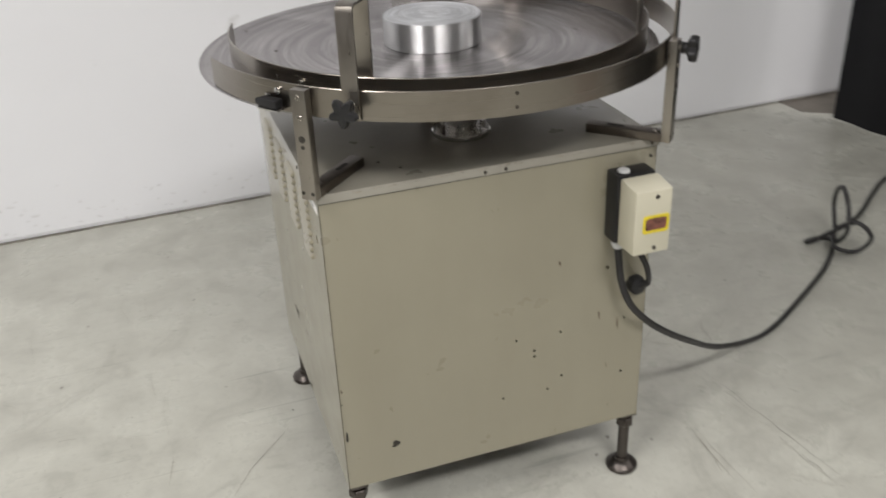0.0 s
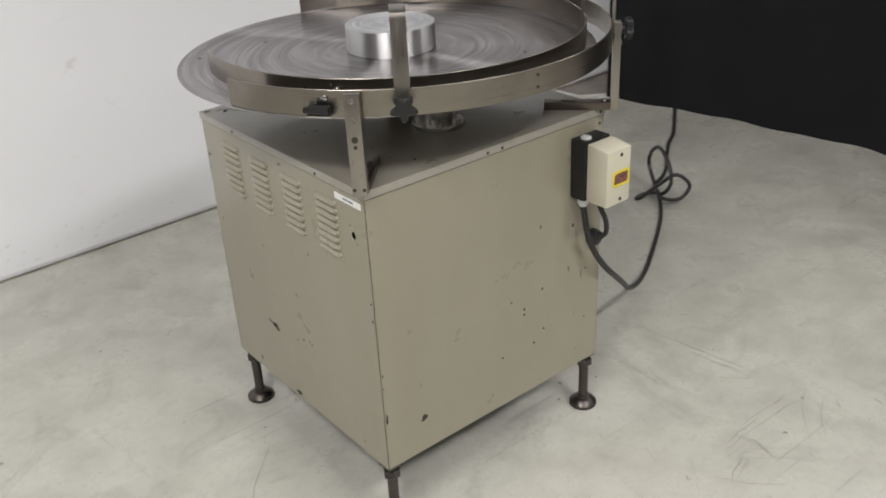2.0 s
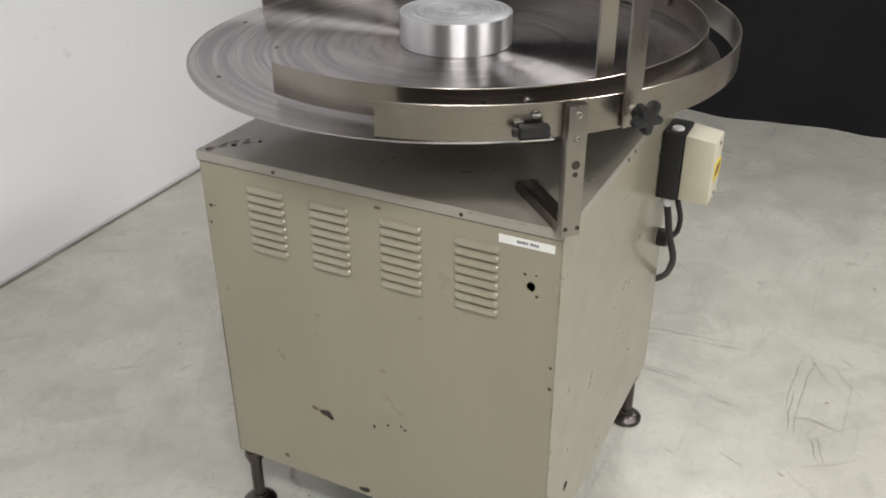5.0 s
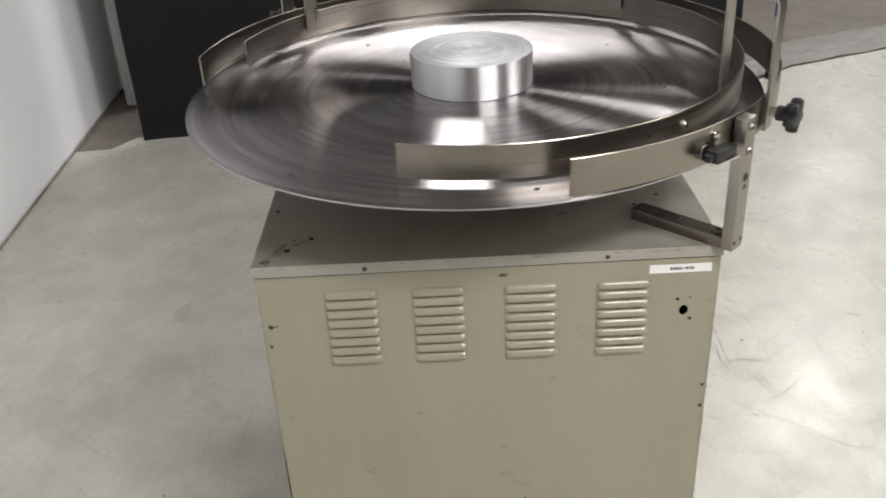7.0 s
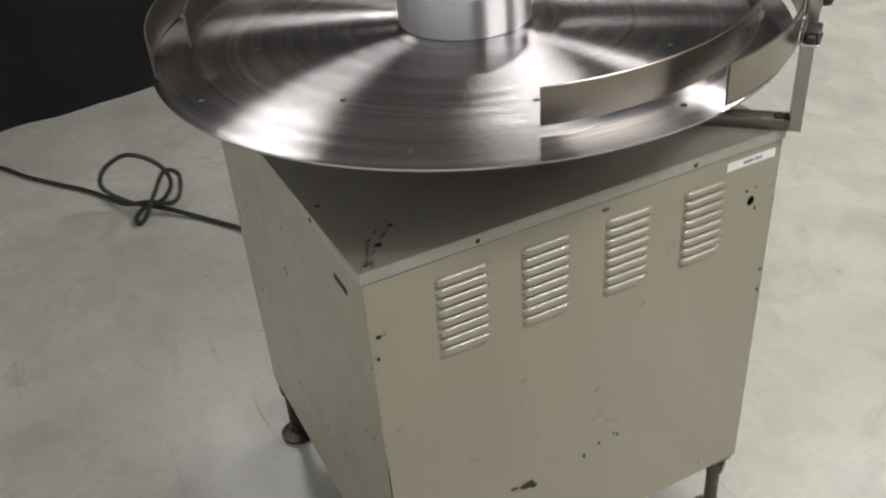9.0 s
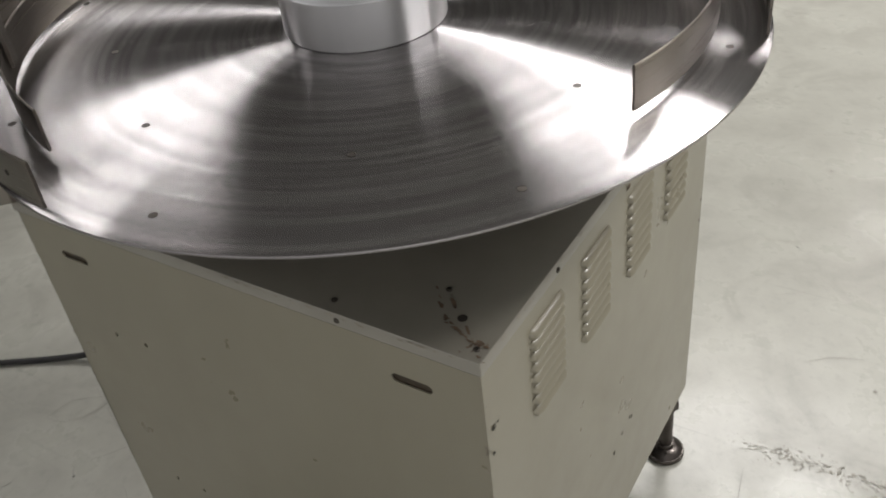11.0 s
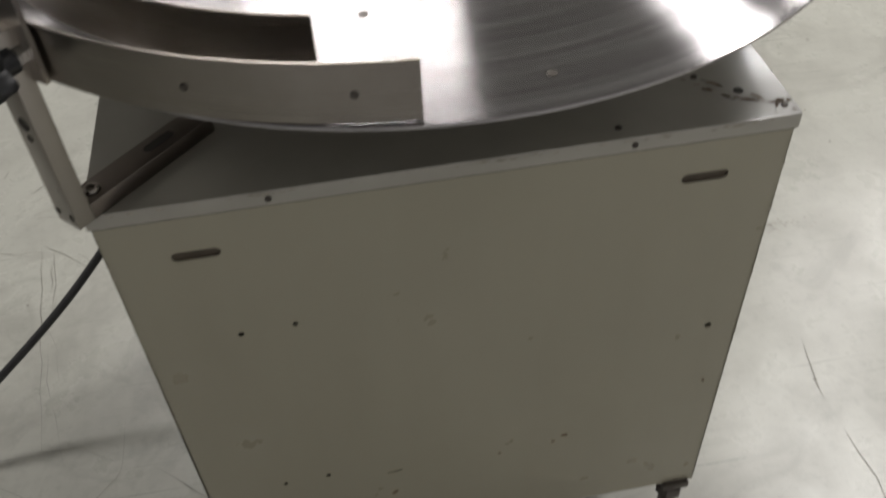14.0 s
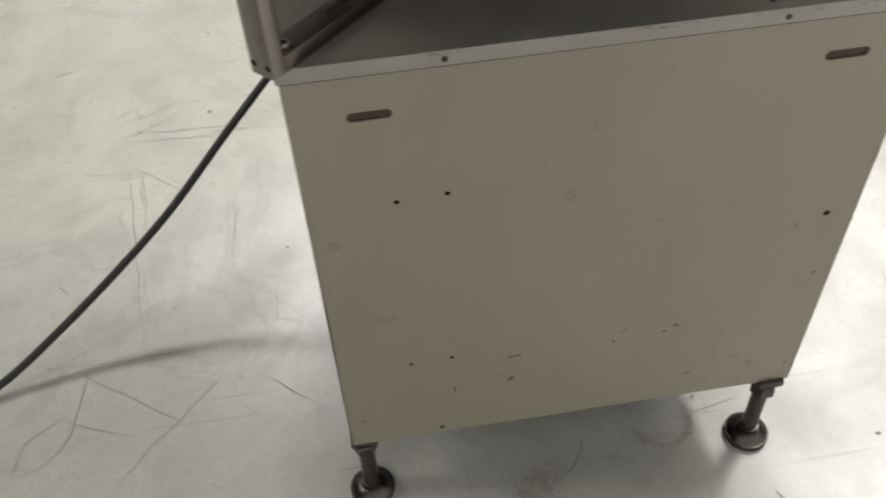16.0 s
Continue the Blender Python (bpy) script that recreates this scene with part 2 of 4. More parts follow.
def again(ob, m, parent):
    """The same mesh once more at the pose m."""
    o = new(ob.name.split(".")[0], ob.data)
    o.parent, o.matrix_basis = parent, m
    if "label" in ob:
        o["label"] = ob["label"]
    return o


def box(bm, centre, size, bevel=0.0, m=None, seg=2):
    r = bmesh.ops.create_cube(bm, size=1.0)
    vs = r["verts"]
    bmesh.ops.scale(bm, vec=size, verts=vs)
    bmesh.ops.translate(bm, vec=centre, verts=vs)
    if bevel:
        es = list({e for v in vs for e in v.link_edges})
        out = bmesh.ops.bevel(bm, geom=es, offset=bevel, segments=seg, profile=0.6, affect="EDGES")
        vs = list({v for f in out["faces"] for v in f.verts} | {v for v in vs if v.is_valid})
    if m:
        bmesh.ops.transform(bm, matrix=m, verts=vs)
    return vs


def lathe(bm, profile, n=48, m=None, close=True):
    """A turned body from (radius, z) rows."""
    rings = []
    for r, z in profile:
        rings.append([bm.verts.new((max(r, 1e-5) * math.cos(2 * math.pi * i / n), max(r, 1e-5) * math.sin(2 * math.pi * i / n), z)) for i in range(n)])
    for a, b2 in zip(rings, rings[1:]):
        for i in range(n):
            bm.faces.new((a[i], a[(i + 1) % n], b2[(i + 1) % n], b2[i]))
    if close:
        bm.faces.new(rings[0][::-1])
        bm.faces.new(rings[-1])
    vs = [v for r in rings for v in r]
    if m:
        bmesh.ops.transform(bm, matrix=m, verts=vs)
    bmesh.ops.recalc_face_normals(bm, faces=bm.faces)
    return vs


def arc_band(bm, centre, radius, thick, z0, z1, a0, a1, steps=90, round_top=0.0):
    """An upright sheet bent round a centre, from angle a0 to a1."""
    rows = []
    for i in range(steps + 1):
        a = radians(a0 + (a1 - a0) * i / steps)
        c, s = math.cos(a), math.sin(a)
        loop = []
        for r, z in ((radius - thick / 2, z0), (radius + thick / 2, z0), (radius + thick / 2, z1 - 0.001), (radius + thick / 2 - 0.0008, z1), (radius - thick / 2 + 0.0008, z1), (radius - thick / 2, z1 - 0.001)):
            loop.append(bm.verts.new((centre[0] + r * c, centre[1] + r * s, z)))
        rows.append(loop)
    for a, b2 in zip(rows, rows[1:]):
        for k in range(6):
            bm.faces.new((a[k], a[(k + 1) % 6], b2[(k + 1) % 6], b2[k]))
    bm.faces.new(rows[0])
    bm.faces.new(rows[-1][::-1])
    bmesh.ops.recalc_face_normals(bm, faces=bm.faces)


def tube(bm, pts, radius, n=10, sub=8):
    """A round cable along a smooth line through the points."""
    P = [Vector(p) for p in pts]
    line = []
    for i in range(len(P) - 1):
        p0, p1, p2, p3 = P[max(i - 1, 0)], P[i], P[i + 1], P[min(i + 2, len(P) - 1)]
        for k in range(sub):
            t = k / sub
            line.append(0.5 * (2 * p1 + (p2 - p0) * t + (2 * p0 - 5 * p1 + 4 * p2 - p3) * t * t + (3 * p1 - p0 - 3 * p2 + p3) * t ** 3))
    line.append(P[-1])
    rings, up = [], None
    for i, p in enumerate(line):
        d = (line[min(i + 1, len(line) - 1)] - line[max(i - 1, 0)]).normalized()
        if up is None:
            up = d.orthogonal().normalized()
        up = (up - d * up.dot(d)).normalized()
        side = d.cross(up)
        rings.append([bm.verts.new(p + radius * (math.cos(2 * math.pi * k / n) * up + math.sin(2 * math.pi * k / n) * side)) for k in range(n)])
    for a, b2 in zip(rings, rings[1:]):
        for k in range(n):
            bm.faces.new((a[k], a[(k + 1) % n], b2[(k + 1) % n], b2[k]))
    bm.faces.new(rings[0][::-1])
    bm.faces.new(rings[-1])
    bmesh.ops.recalc_face_normals(bm, faces=bm.faces)


def ring_pts(cx, cy, rx, ry, n=16):
    return [(cx + rx * math.cos(2 * math.pi * i / n), cy + ry * math.sin(2 * math.pi * i / n)) for i in range(n)]


def slot_pts(cx, cy, length, high, n=8):
    r, h = high / 2, length / 2 - high / 2
    return [(cx + h + r * math.cos(a), cy + r * math.sin(a)) for a in np.linspace(-math.pi / 2, math.pi / 2, n)] + \
           [(cx - h + r * math.cos(a), cy + r * math.sin(a)) for a in np.linspace(math.pi / 2, 3 * math.pi / 2, n)]


def round_rect(length, high, r, n=5):
    """A rectangle with rounded corners round the origin."""
    return [(sx * (length / 2 - r) + r * math.cos(a0 + a), sy * (high / 2 - r) + r * math.sin(a0 + a)) for sx, sy, a0 in ((1, 1, 0), (-1, 1, math.pi / 2), (-1, -1, math.pi), (1, -1, 1.5 * math.pi)) for a in np.linspace(0, math.pi / 2, n)]


def sheet_with_holes(bm, outline, holes, thick):
    """A sheet in the plane u, v with openings right through it; its face lies at w = 0 and its back at w = -thick."""
    es = []
    for loop in [outline, *holes]:
        vs = [bm.verts.new((u, v, 0)) for u, v in loop]
        es += [bm.edges.new((vs[i], vs[(i + 1) % len(vs)])) for i in range(len(vs))]
    out = bmesh.ops.triangle_fill(bm, use_beauty=True, use_dissolve=False, edges=es, normal=(0, 0, 1))
    faces = [g for g in out["geom"] if isinstance(g, bmesh.types.BMFace)]
    ext = bmesh.ops.extrude_face_region(bm, geom=faces)
    bmesh.ops.translate(bm, vec=(0, 0, -thick), verts=[g for g in ext["geom"] if isinstance(g, bmesh.types.BMVert)])
    bmesh.ops.recalc_face_normals(bm, faces=bm.faces)


def blot(bm, u, v, size, stretch, ang, rnd, w=0.0006):
    """A small ragged flake lying on a panel."""
    n, vs, c, s = 9, [], math.cos(ang), math.sin(ang)
    w += rnd.uniform(0, 0.0005)
    for i in range(n):
        a, r = 2 * math.pi * i / n, size * rnd.uniform(0.45, 1.0)
        x, y = r * math.cos(a) * stretch, r * math.sin(a)
        vs.append(bm.verts.new((u + x * c - y * s, v + x * s + y * c, w)))
    f = bm.faces.new(vs)
    if f.normal.z < 0:
        f.normal_flip()


def thing(name, label, category, group="", at=(0, 0, 0)):
    e = new(name)
    e.location = at
    return tagged(e, label, category, group)


# ---- the room ----
EDGE = [(9.0, 2.0), (1.9, 2.17), (1.46, 2.20), (1.38, 2.32), (1.0, 2.41), (0.5, 2.49), (0.0, 2.53), (-0.5, 2.56), (-1.0, 2.59), (-1.29, 2.61), (-1.34, 2.59), (-1.65, 2.82), (-2.2, 3.02), (-4.0, 3.3), (-9.0, 3.8)]
bm = bmesh.new()
bm.faces.new([bm.verts.new((x, y, 0)) for x, y in [(-7, 9), *[(x, y) for y, x in EDGE], (-7, -9)]])
bmesh.ops.triangulate(bm, faces=bm.faces)
bmesh.ops.recalc_face_normals(bm, faces=bm.faces)
tagged(part("floor", bm, FLOOR, smooth=0), "pale grey-green painted concrete floor, scuffed and scratched", "floor", kind="structure")
bm = bmesh.new()
box(bm, (3, 0, -0.064), (20, 18, 0.12))
tagged(part("floor_bare", bm, BARE, smooth=0), "darker bare concrete floor beyond the painted area", "floor", kind="structure")

WALL_TURN = pose(0, 1.545, 0, 0, 0, 1.7)
bm = bmesh.new()
box(bm, (-2.2, 0.1, CEIL / 2), (10.6, 0.2, CEIL), 0.02)
# a soft uneven foot where the plaster meets the floor
rnd = random.Random(5)
w = part("wall_north", bm, WALL, smooth=0)
w.matrix_basis = WALL_TURN
tagged(w, "white painted plaster wall with grey scuffs", "wall", kind="structure")
bm = bmesh.new()
for k in range(330):
    u = -7.4 + 0.032 * k
    high = 0.0035 + 0.0035 * abs(noise.noise((u * 5, 2.0, 0.0)))
    box(bm, (u, -0.0015, high / 2), (0.034, 0.005 + 0.004 * noise.noise((u * 7, 0.0, 9.0)), high))
w = part("wall_joint", bm, plain_mat("dirty_joint", (0.26, 0.24, 0.21), 0.8, 0, 0.6, 6))
w.matrix_basis = WALL_TURN
tagged(w, "dark dirty joint along the foot of the wall", "trim", kind="structure")
bm = bmesh.new()
for k in range(110):
    u0 = rnd.choice((-2.2, -1.3, -0.9, -0.75, -0.2, 0.4)) + rnd.gauss(0, 0.16)
    blot(bm, u0, 0.02 + abs(rnd.gauss(0, 0.09)), rnd.uniform(0.0015, 0.0075), rnd.uniform(1.0, 2.6), rnd.uniform(-0.5, 0.9), rnd, 0.0012)
w = part("wall_scuffs", bm, plain_mat("grey_wall_scuff", (0.80, 0.80, 0.82), 0.6, 0, 0.1, 60), smooth=0)
w.matrix_basis = WALL_TURN @ Matrix(((1, 0, 0, 0), (0, 0, -1, 0), (0, 1, 0, 0), (0, 0, 0, 1)))
tagged(w, "grey scuff marks low on the white wall", "wall marks", kind="stuff")
for name, c, s in (("wall_rear", (3, 4.1, CEIL / 2), (20.4, 0.2, CEIL)), ("wall_south", (3, -9.1, CEIL / 2), (20.4, 0.2, CEIL)), ("wall_west", (-7.1, -2.5, CEIL / 2), (0.2, 13, CEIL)), ("wall_east", (13.1, -2.5, CEIL / 2), (0.2, 13, CEIL))):
    bm = bmesh.new()
    box(bm, c, s)
    tagged(part(name, bm, FARWALL, smooth=0), "plain dark grey hall wall", "wall", kind="structure")
bm = bmesh.new()
box(bm, (3, -2.4, CEIL + 0.1), (20.6, 13.6, 0.2))
tagged(part("ceiling", bm, CEILING, smooth=0), "plain grey hall ceiling", "ceiling", kind="structure")
for x, y, lx, ly, watts in LAMPS:
    e = thing("ceiling_lamp", "white metal ceiling lamp with a flat diffuser", "lamp", "ceiling lamps", (x, y, CEIL))
    bm = bmesh.new()
    box(bm, (0, 0, -0.034), (lx + 0.06, ly + 0.06, 0.068), 0.006)
    part("housing", bm, PALE, e)

# black curtain: one hanging cloth with soft folds
CURTAIN = [(1.41, 2.25), (1.0, 2.345), (0.5, 2.42), (0.0, 2.46), (-0.5, 2.49), (-1.3, 2.55)]
bm = bmesh.new()
NY, NZ = 220, 26
rows = []
for i in range(NY + 1):
    y = 1.335 - (1.335 + 1.29) * i / NY
    x = np.interp(-y, [-p[0] for p in CURTAIN], [p[1] for p in CURTAIN])
    col = []
    for k in range(NZ + 1):
        z = 0.008 + 1.80 * k / NZ
        amp = 0.006 + 0.008 * (1 - k / NZ)
        f = math.sin(y * 9.0 + 1.3 * math.sin(y * 2.3)) + 0.5 * math.sin(y * 21 + 0.6 * z) + 0.9 * noise.noise((y * 1.7, z * 0.5, 3.0))
        col.append(bm.verts.new((x + amp * f, y - 0.012 * z * max(0.0, (y - 0.8) / 0.53) + 0.012 * noise.noise((y * 2, z * 2, 0)), z + (0.002 * (1 + math.sin(y * 6.1)) - 0.006 if k == 0 else 0))))
    rows.append(col)
for a, b2 in zip(rows, rows[1:]):
    for k in range(NZ):
        bm.faces.new((a[k], a[k + 1], b2[k + 1], b2[k]))
bmesh.ops.solidify(bm, geom=bm.faces[:], thickness=0.004)
tagged(part("curtain", bm, CLOTH, smooth=60), "black cloth backdrop curtain hanging to the floor", "curtain")

# ---- the rotary table ----
table = thing("rotary_table", "beige cabinet machine with a round stainless steel turntable", "machine")
X0, X1, Y0, Y1, Z0, Z1 = -0.325, 0.331, -0.326, 0.33, 0.166, 0.806
TOP = 0.823
rnd = random.Random(11)


def panel(name, u0, u1, m, holes, chips, label):
    bm = bmesh.new()
    z0 = Z0
    sheet_with_holes(bm, [(u0, z0), (u1, z0), (u1, Z1 + 0.012), (u0, Z1 + 0.012)], holes, 0.002)
    p = part(name, bm, PAINT, table, label, smooth=0)
    p.matrix_basis = m
    for u, v, size, stretch, ang, kind in chips:
        bm = bmesh.new()
        blot(bm, u, v, size, stretch, ang, rnd)
        part("paint_chip", bm, kind, p, "", smooth=0)
    return p


# panel frames: u along the panel as seen from outside, v up, w outward
M_A = Matrix(((1, 0, 0, 0), (0, 0, -1, Y0), (0, 1, 0, 0), (0, 0, 0, 1)))
M_B = Matrix(((0, 0, -1, X0), (-1, 0, 0, 0), (0, 1, 0, 0), (0, 0, 0, 1)))
M_C = Matrix(((-1, 0, 0, 0), (0, 0, 1, Y1), (0, 1, 0, 0), (0, 0, 0, 1)))
M_D = Matrix(((0, 0, 1, X1), (1, 0, 0, 0), (0, 1, 0, 0), (0, 0, 0, 1)))

H = lambda u, v, r: ring_pts(u, v, r, r, 10)
holes_a = [H(0.042, 0.433, 0.0028), H(0.082, 0.399, 0.0034), H(0.082, 0.385, 0.0034), H(0.139, 0.431, 0.003), H(0.144, 0.321, 0.003), H(0.113, 0.295, 0.003),
           H(0.013, 0.298, 0.0028), H(0.284, 0.295, 0.003), H(0.239, 0.559, 0.004), H(0.284, 0.431, 0.0022)]
chips_a = [(0.133, 0.591, 0.008, 0.35, 0.2, RUST), (-0.22, 0.254, 0.009, 1.5, 0.35, HOLE), (-0.322, 0.378, 0.004, 0.5, 1.5, HOLE), (-0.318, 0.30, 0.016, 0.2, 0.0, HOLE),
           (-0.3195, 0.41, 0.006, 0.4, 0.1, RUST), (0.225, 0.45, 0.012, 0.22, 0.1, RUST), (0.268, 0.42, 0.018, 0.16, 0.05, RUST), (0.247, 0.32, 0.008, 0.2, 0, RUST)]
panel("side_panel", X0, X1, M_A, holes_a, chips_a, "beige painted sheet steel panel with small drilled holes")
holes_b = [ring_pts(0.280, 0.716, 0.0070, 0.0085, 14), H(0.270, 0.735, 0.0026), H(0.288, 0.737, 0.002), H(0.290, 0.701, 0.0026)]
chips_b = [(-0.108, 0.336, 0.011, 1.7, -0.35, HOLE), (-0.134, 0.341, 0.006, 2.0, -0.4, RUST), (-0.006, 0.344, 0.006, 0.6, 0, HOLE), (0.023, 0.357, 0.0045, 0.8, 0, HOLE),
           (0.050, 0.364, 0.006, 0.35, 0.2, HOLE), (0.058, 0.358, 0.0045, 1, 0, HOLE), (-0.318, 0.722, 0.0048, 1.3, 0.9, HOLE), (-0.309, 0.723, 0.0025, 1, 0, HOLE),
           (-0.3215, 0.688, 0.0042, 0.7, 0.5, HOLE), (-0.21, 0.196, 0.006, 1.2, 0, RUST), (-0.033, 0.180, 0.008, 2.0, 0, HOLE), (0.319, 0.58, 0.004, 1, 0, HOLE),
           (-0.09, 0.43, 0.003, 0.6, 0, RUST), (0.319, 0.54, 0.004, 1, 0, HOLE), (0.02, 0.791, 0.004, 2.0, 0, RUST)]
louvred = panel("louvred_panel", -Y1, -Y0, M_B, holes_b, chips_b, "beige painted sheet steel panel with four columns of pressed louvres")
holes_c = [slot_pts(-0.250, 0.7555, 0.046, 0.0115), slot_pts(0.244, 0.7575, 0.048, 0.012), H(-0.232, 0.634, 0.0034), H(-0.176, 0.637, 0.0034), H(0.288, 0.520, 0.0045),
           H(-0.234, 0.339, 0.003), H(-0.180, 0.341, 0.0034)]
chips_c = [(-0.096, 0.325, 0.0022, 7.0, 0.13, HOLE), (0.040, 0.325, 0.0035, 1, 0, RUST), (0.125, 0.34, 0.005, 1.6, 0.3, RUST), (0.11, 0.33, 0.0035, 1.2, 0, RUST),
           (-0.178, 0.27, 0.010, 0.16, 0.1, RUST), (-0.10, 0.275, 0.005, 1.5, 0.4, RUST), (-0.2, 0.18, 0.005, 1, 0, HOLE),
           (0.300, 0.41, 0.005, 0.5, 0.2, RUST)]
rear = panel("rear_panel", -X1, -X0, M_C, holes_c, chips_c, "beige painted sheet steel panel with two hand slots")
for u, v in ((-0.250, 0.7555), (0.244, 0.7575)):
    bm = bmesh.new()
    box(bm, (u, v, -0.0045), (0.062, 0.026, 0.003))
    part("slot_backing", bm, plain_mat("dark_brown_sheet", (0.06, 0.045, 0.029), 0.6, 0, 0.3), rear, "dull brown-grey sheet behind the slot", smooth=0)
panel("side_panel", Y0, Y1, M_D, [H(0.2, 0.5, 0.003)], [], "beige painted sheet steel panel")

# louvres: pressed hoods with a shadow gap under the lip
bm = bmesh.new()
LW, n = 0.077, 26
prof = [(0.0066, 0.0), (0.0057, 0.0024), (0.0012, 0.0064), (-0.0022, 0.0074), (-0.0042, 0.0064), (-0.0048, 0.0)]
rows = []
for i in range(n + 1):
    s = -1 + 2 * i / n
    k = max(0.0, 1 - abs(s) ** 10) ** 0.5
    rows.append([bm.verts.new((s * LW / 2, v * (0.45 + 0.55 * k), w * k)) for v, w in prof])
for a, b2 in zip(rows, rows[1:]):
    for k in range(len(prof) - 1):
        bm.faces.new((a[k], b2[k], b2[k + 1], a[k + 1]))
bmesh.ops.recalc_face_normals(bm, faces=bm.faces)
first = None
for c, u in enumerate((-0.236, -0.111, 0.021, 0.153)):
    for r in range(8):
        m = Matrix.Translation((u + LW / 2, 0.7705 - 0.0160 * r - 0.0016 * c, 0.0))
        if first is None:
            first = part("louvre", bm, PAINT, louvred, "", smooth=40)
            first.matrix_basis = m
        else:
            again(first, m, louvred)

# bare metal rubbed through along the folded edges
WORN = plain_mat("rubbed_bare_steel", (0.30, 0.27, 0.22), 0.4, 0.5, 0.4, 120)
EDGES = [(side, at, v0, v1) for side in (M_A, M_B, M_C) for at in (-1, 1) for v0, v1 in ((Z0 + 0.01, Z1 - 0.01),)]
for side, at, v0, v1 in EDGES:
    bm = bmesh.new()
    ends = (X0, X1) if side is M_A else (-Y1, -Y0) if side is M_B else (-X1, -X0)
    u = ends[0] + 0.0016 if at < 0 else ends[1] - 0.0016
    for k in range(34):
        blot(bm, u, rnd.uniform(v0, v1), rnd.uniform(0.0006, 0.0019), rnd.uniform(1.2, 4.5), 1.57, rnd, 0.0007)
    w = tagged(part("edge_wear", bm, WORN, table, "", smooth=0), kind="stuff")
    w.matrix_basis = side

# floor and corner posts inside the cabinet, so that it is a closed box
bm = bmesh.new()
box(bm, (0, (Y0 + Y1) / 2, Z0 + 0.006), (X1 - X0 - 0.008, Y1 - Y0 - 0.008, 0.003))
part("base_plate", bm, HOLE, table, "", smooth=0)

# lid: a rubbed top sheet, coloured darker for the disc's shade, with folded lips
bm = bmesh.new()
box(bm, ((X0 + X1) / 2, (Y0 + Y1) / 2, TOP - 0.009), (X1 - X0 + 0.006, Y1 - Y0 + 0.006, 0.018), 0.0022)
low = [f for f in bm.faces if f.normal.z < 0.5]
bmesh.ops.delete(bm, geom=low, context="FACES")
lid = part("lid", bm, LIDSHADE, table, "worn beige steel lid with folded edges, its top darkened for the disc's shade")
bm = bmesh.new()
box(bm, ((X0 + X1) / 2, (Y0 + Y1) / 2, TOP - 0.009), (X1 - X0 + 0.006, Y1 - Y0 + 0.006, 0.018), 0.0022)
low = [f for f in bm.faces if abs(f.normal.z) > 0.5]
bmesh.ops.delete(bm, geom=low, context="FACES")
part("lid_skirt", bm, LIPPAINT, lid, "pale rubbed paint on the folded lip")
# the dark seam under the lip
for side, half in ((M_A, (X0, X1)), (M_B, (-Y1, -Y0)), (M_C, (-X1, -X0))):
    bm = bmesh.new()
    box(bm, ((half[0] + half[1]) / 2, TOP - 0.0184, 0.0008), (half[1] - half[0] - 0.002, 0.0012, 0.0016))
    part("seam", bm, HOLE, lid, "dark gap under the lid", smooth=0).matrix_basis = side

for side, half, off in ((M_A, (X0, X1), 0.003), (M_B, (-Y1, -Y0), 0.003), (M_C, (-X1, -X0), 0.003)):
    bm = bmesh.new()
    for k in range(46):
        blot(bm, rnd.uniform(half[0] + 0.005, half[1] - 0.005), TOP - 0.0024 - abs(rnd.gauss(0, 0.0012)), rnd.uniform(0.0006, 0.0016), rnd.uniform(1.5, 6), 0, rnd, off + 0.0006)
    w = tagged(part("lip_wear", bm, WORN, lid, "", smooth=0), kind="stuff")
    w.matrix_basis = side

# lid screws
bm = bmesh.new()
lathe(bm, [(0.0034, 0), (0.0034, 0.0008), (0.0026, 0.0015), (0.0010, 0.0015), (0.0008, 0.0006)], 12)
sc = part("lid_screw", bm, IRON, lid)
spots = [(X0 - 0.003, 0.174, 0.8125, 0, -90, 0), (X0 - 0.003, -0.166, 0.8125, 0, -90, 0), (0.173, Y1 + 0.003, 0.8135, -90, 0, 0), (-0.166, Y1 + 0.003, 0.8135, -90, 0, 0),
         (-0.02, Y0 - 0.003, 0.812, 90, 0, 0), (0.02, Y0 - 0.003, 0.812, 90, 0, 0), (0.318, Y0 - 0.003, 0.813, 90, 0, 0), (0.318, Y0 - 0.0005, 0.786, 90, 0, 0),
         (-0.25, 0.256, TOP, 0, 0, 0), (-0.316, 0.318, TOP, 0, 0, 0), (-0.154, 0.317, TOP, 0, 0, 0), (-0.19, -0.23, TOP, 0, 0, 0), (-0.16, -0.27, TOP, 0, 0, 0)]
for k, q in enumerate(spots):
    if k == 0:
        sc.matrix_basis = pose(*q)
    else:
        again(sc, pose(*q), lid)
bm = bmesh.new()
lathe(bm, [(0.0050, 0), (0.0050, 0.0005), (0.0039, 0.0007), (0.0035, 0.0001)], 16)
part("bolt_hole", bm, HOLE, lid).matrix_basis = pose(-0.283, 0.287, TOP)
# rubbed rusty line from the lid's corner inward
for u, v, size, st, ang in ((-0.264, 0.272, 0.009, 2.6, 0.8), (-0.296, 0.300, 0.006, 3.0, 0.85), (-0.322, 0.326, 0.006, 1.0, 0.2)):
    bm = bmesh.new()
    blot(bm, u, v, size * 0.34, st * 1.7, -ang, rnd, TOP + 0.0006)
    part("rust_patch", bm, RUST, lid, "brown rust on the worn lid corner", smooth=0)

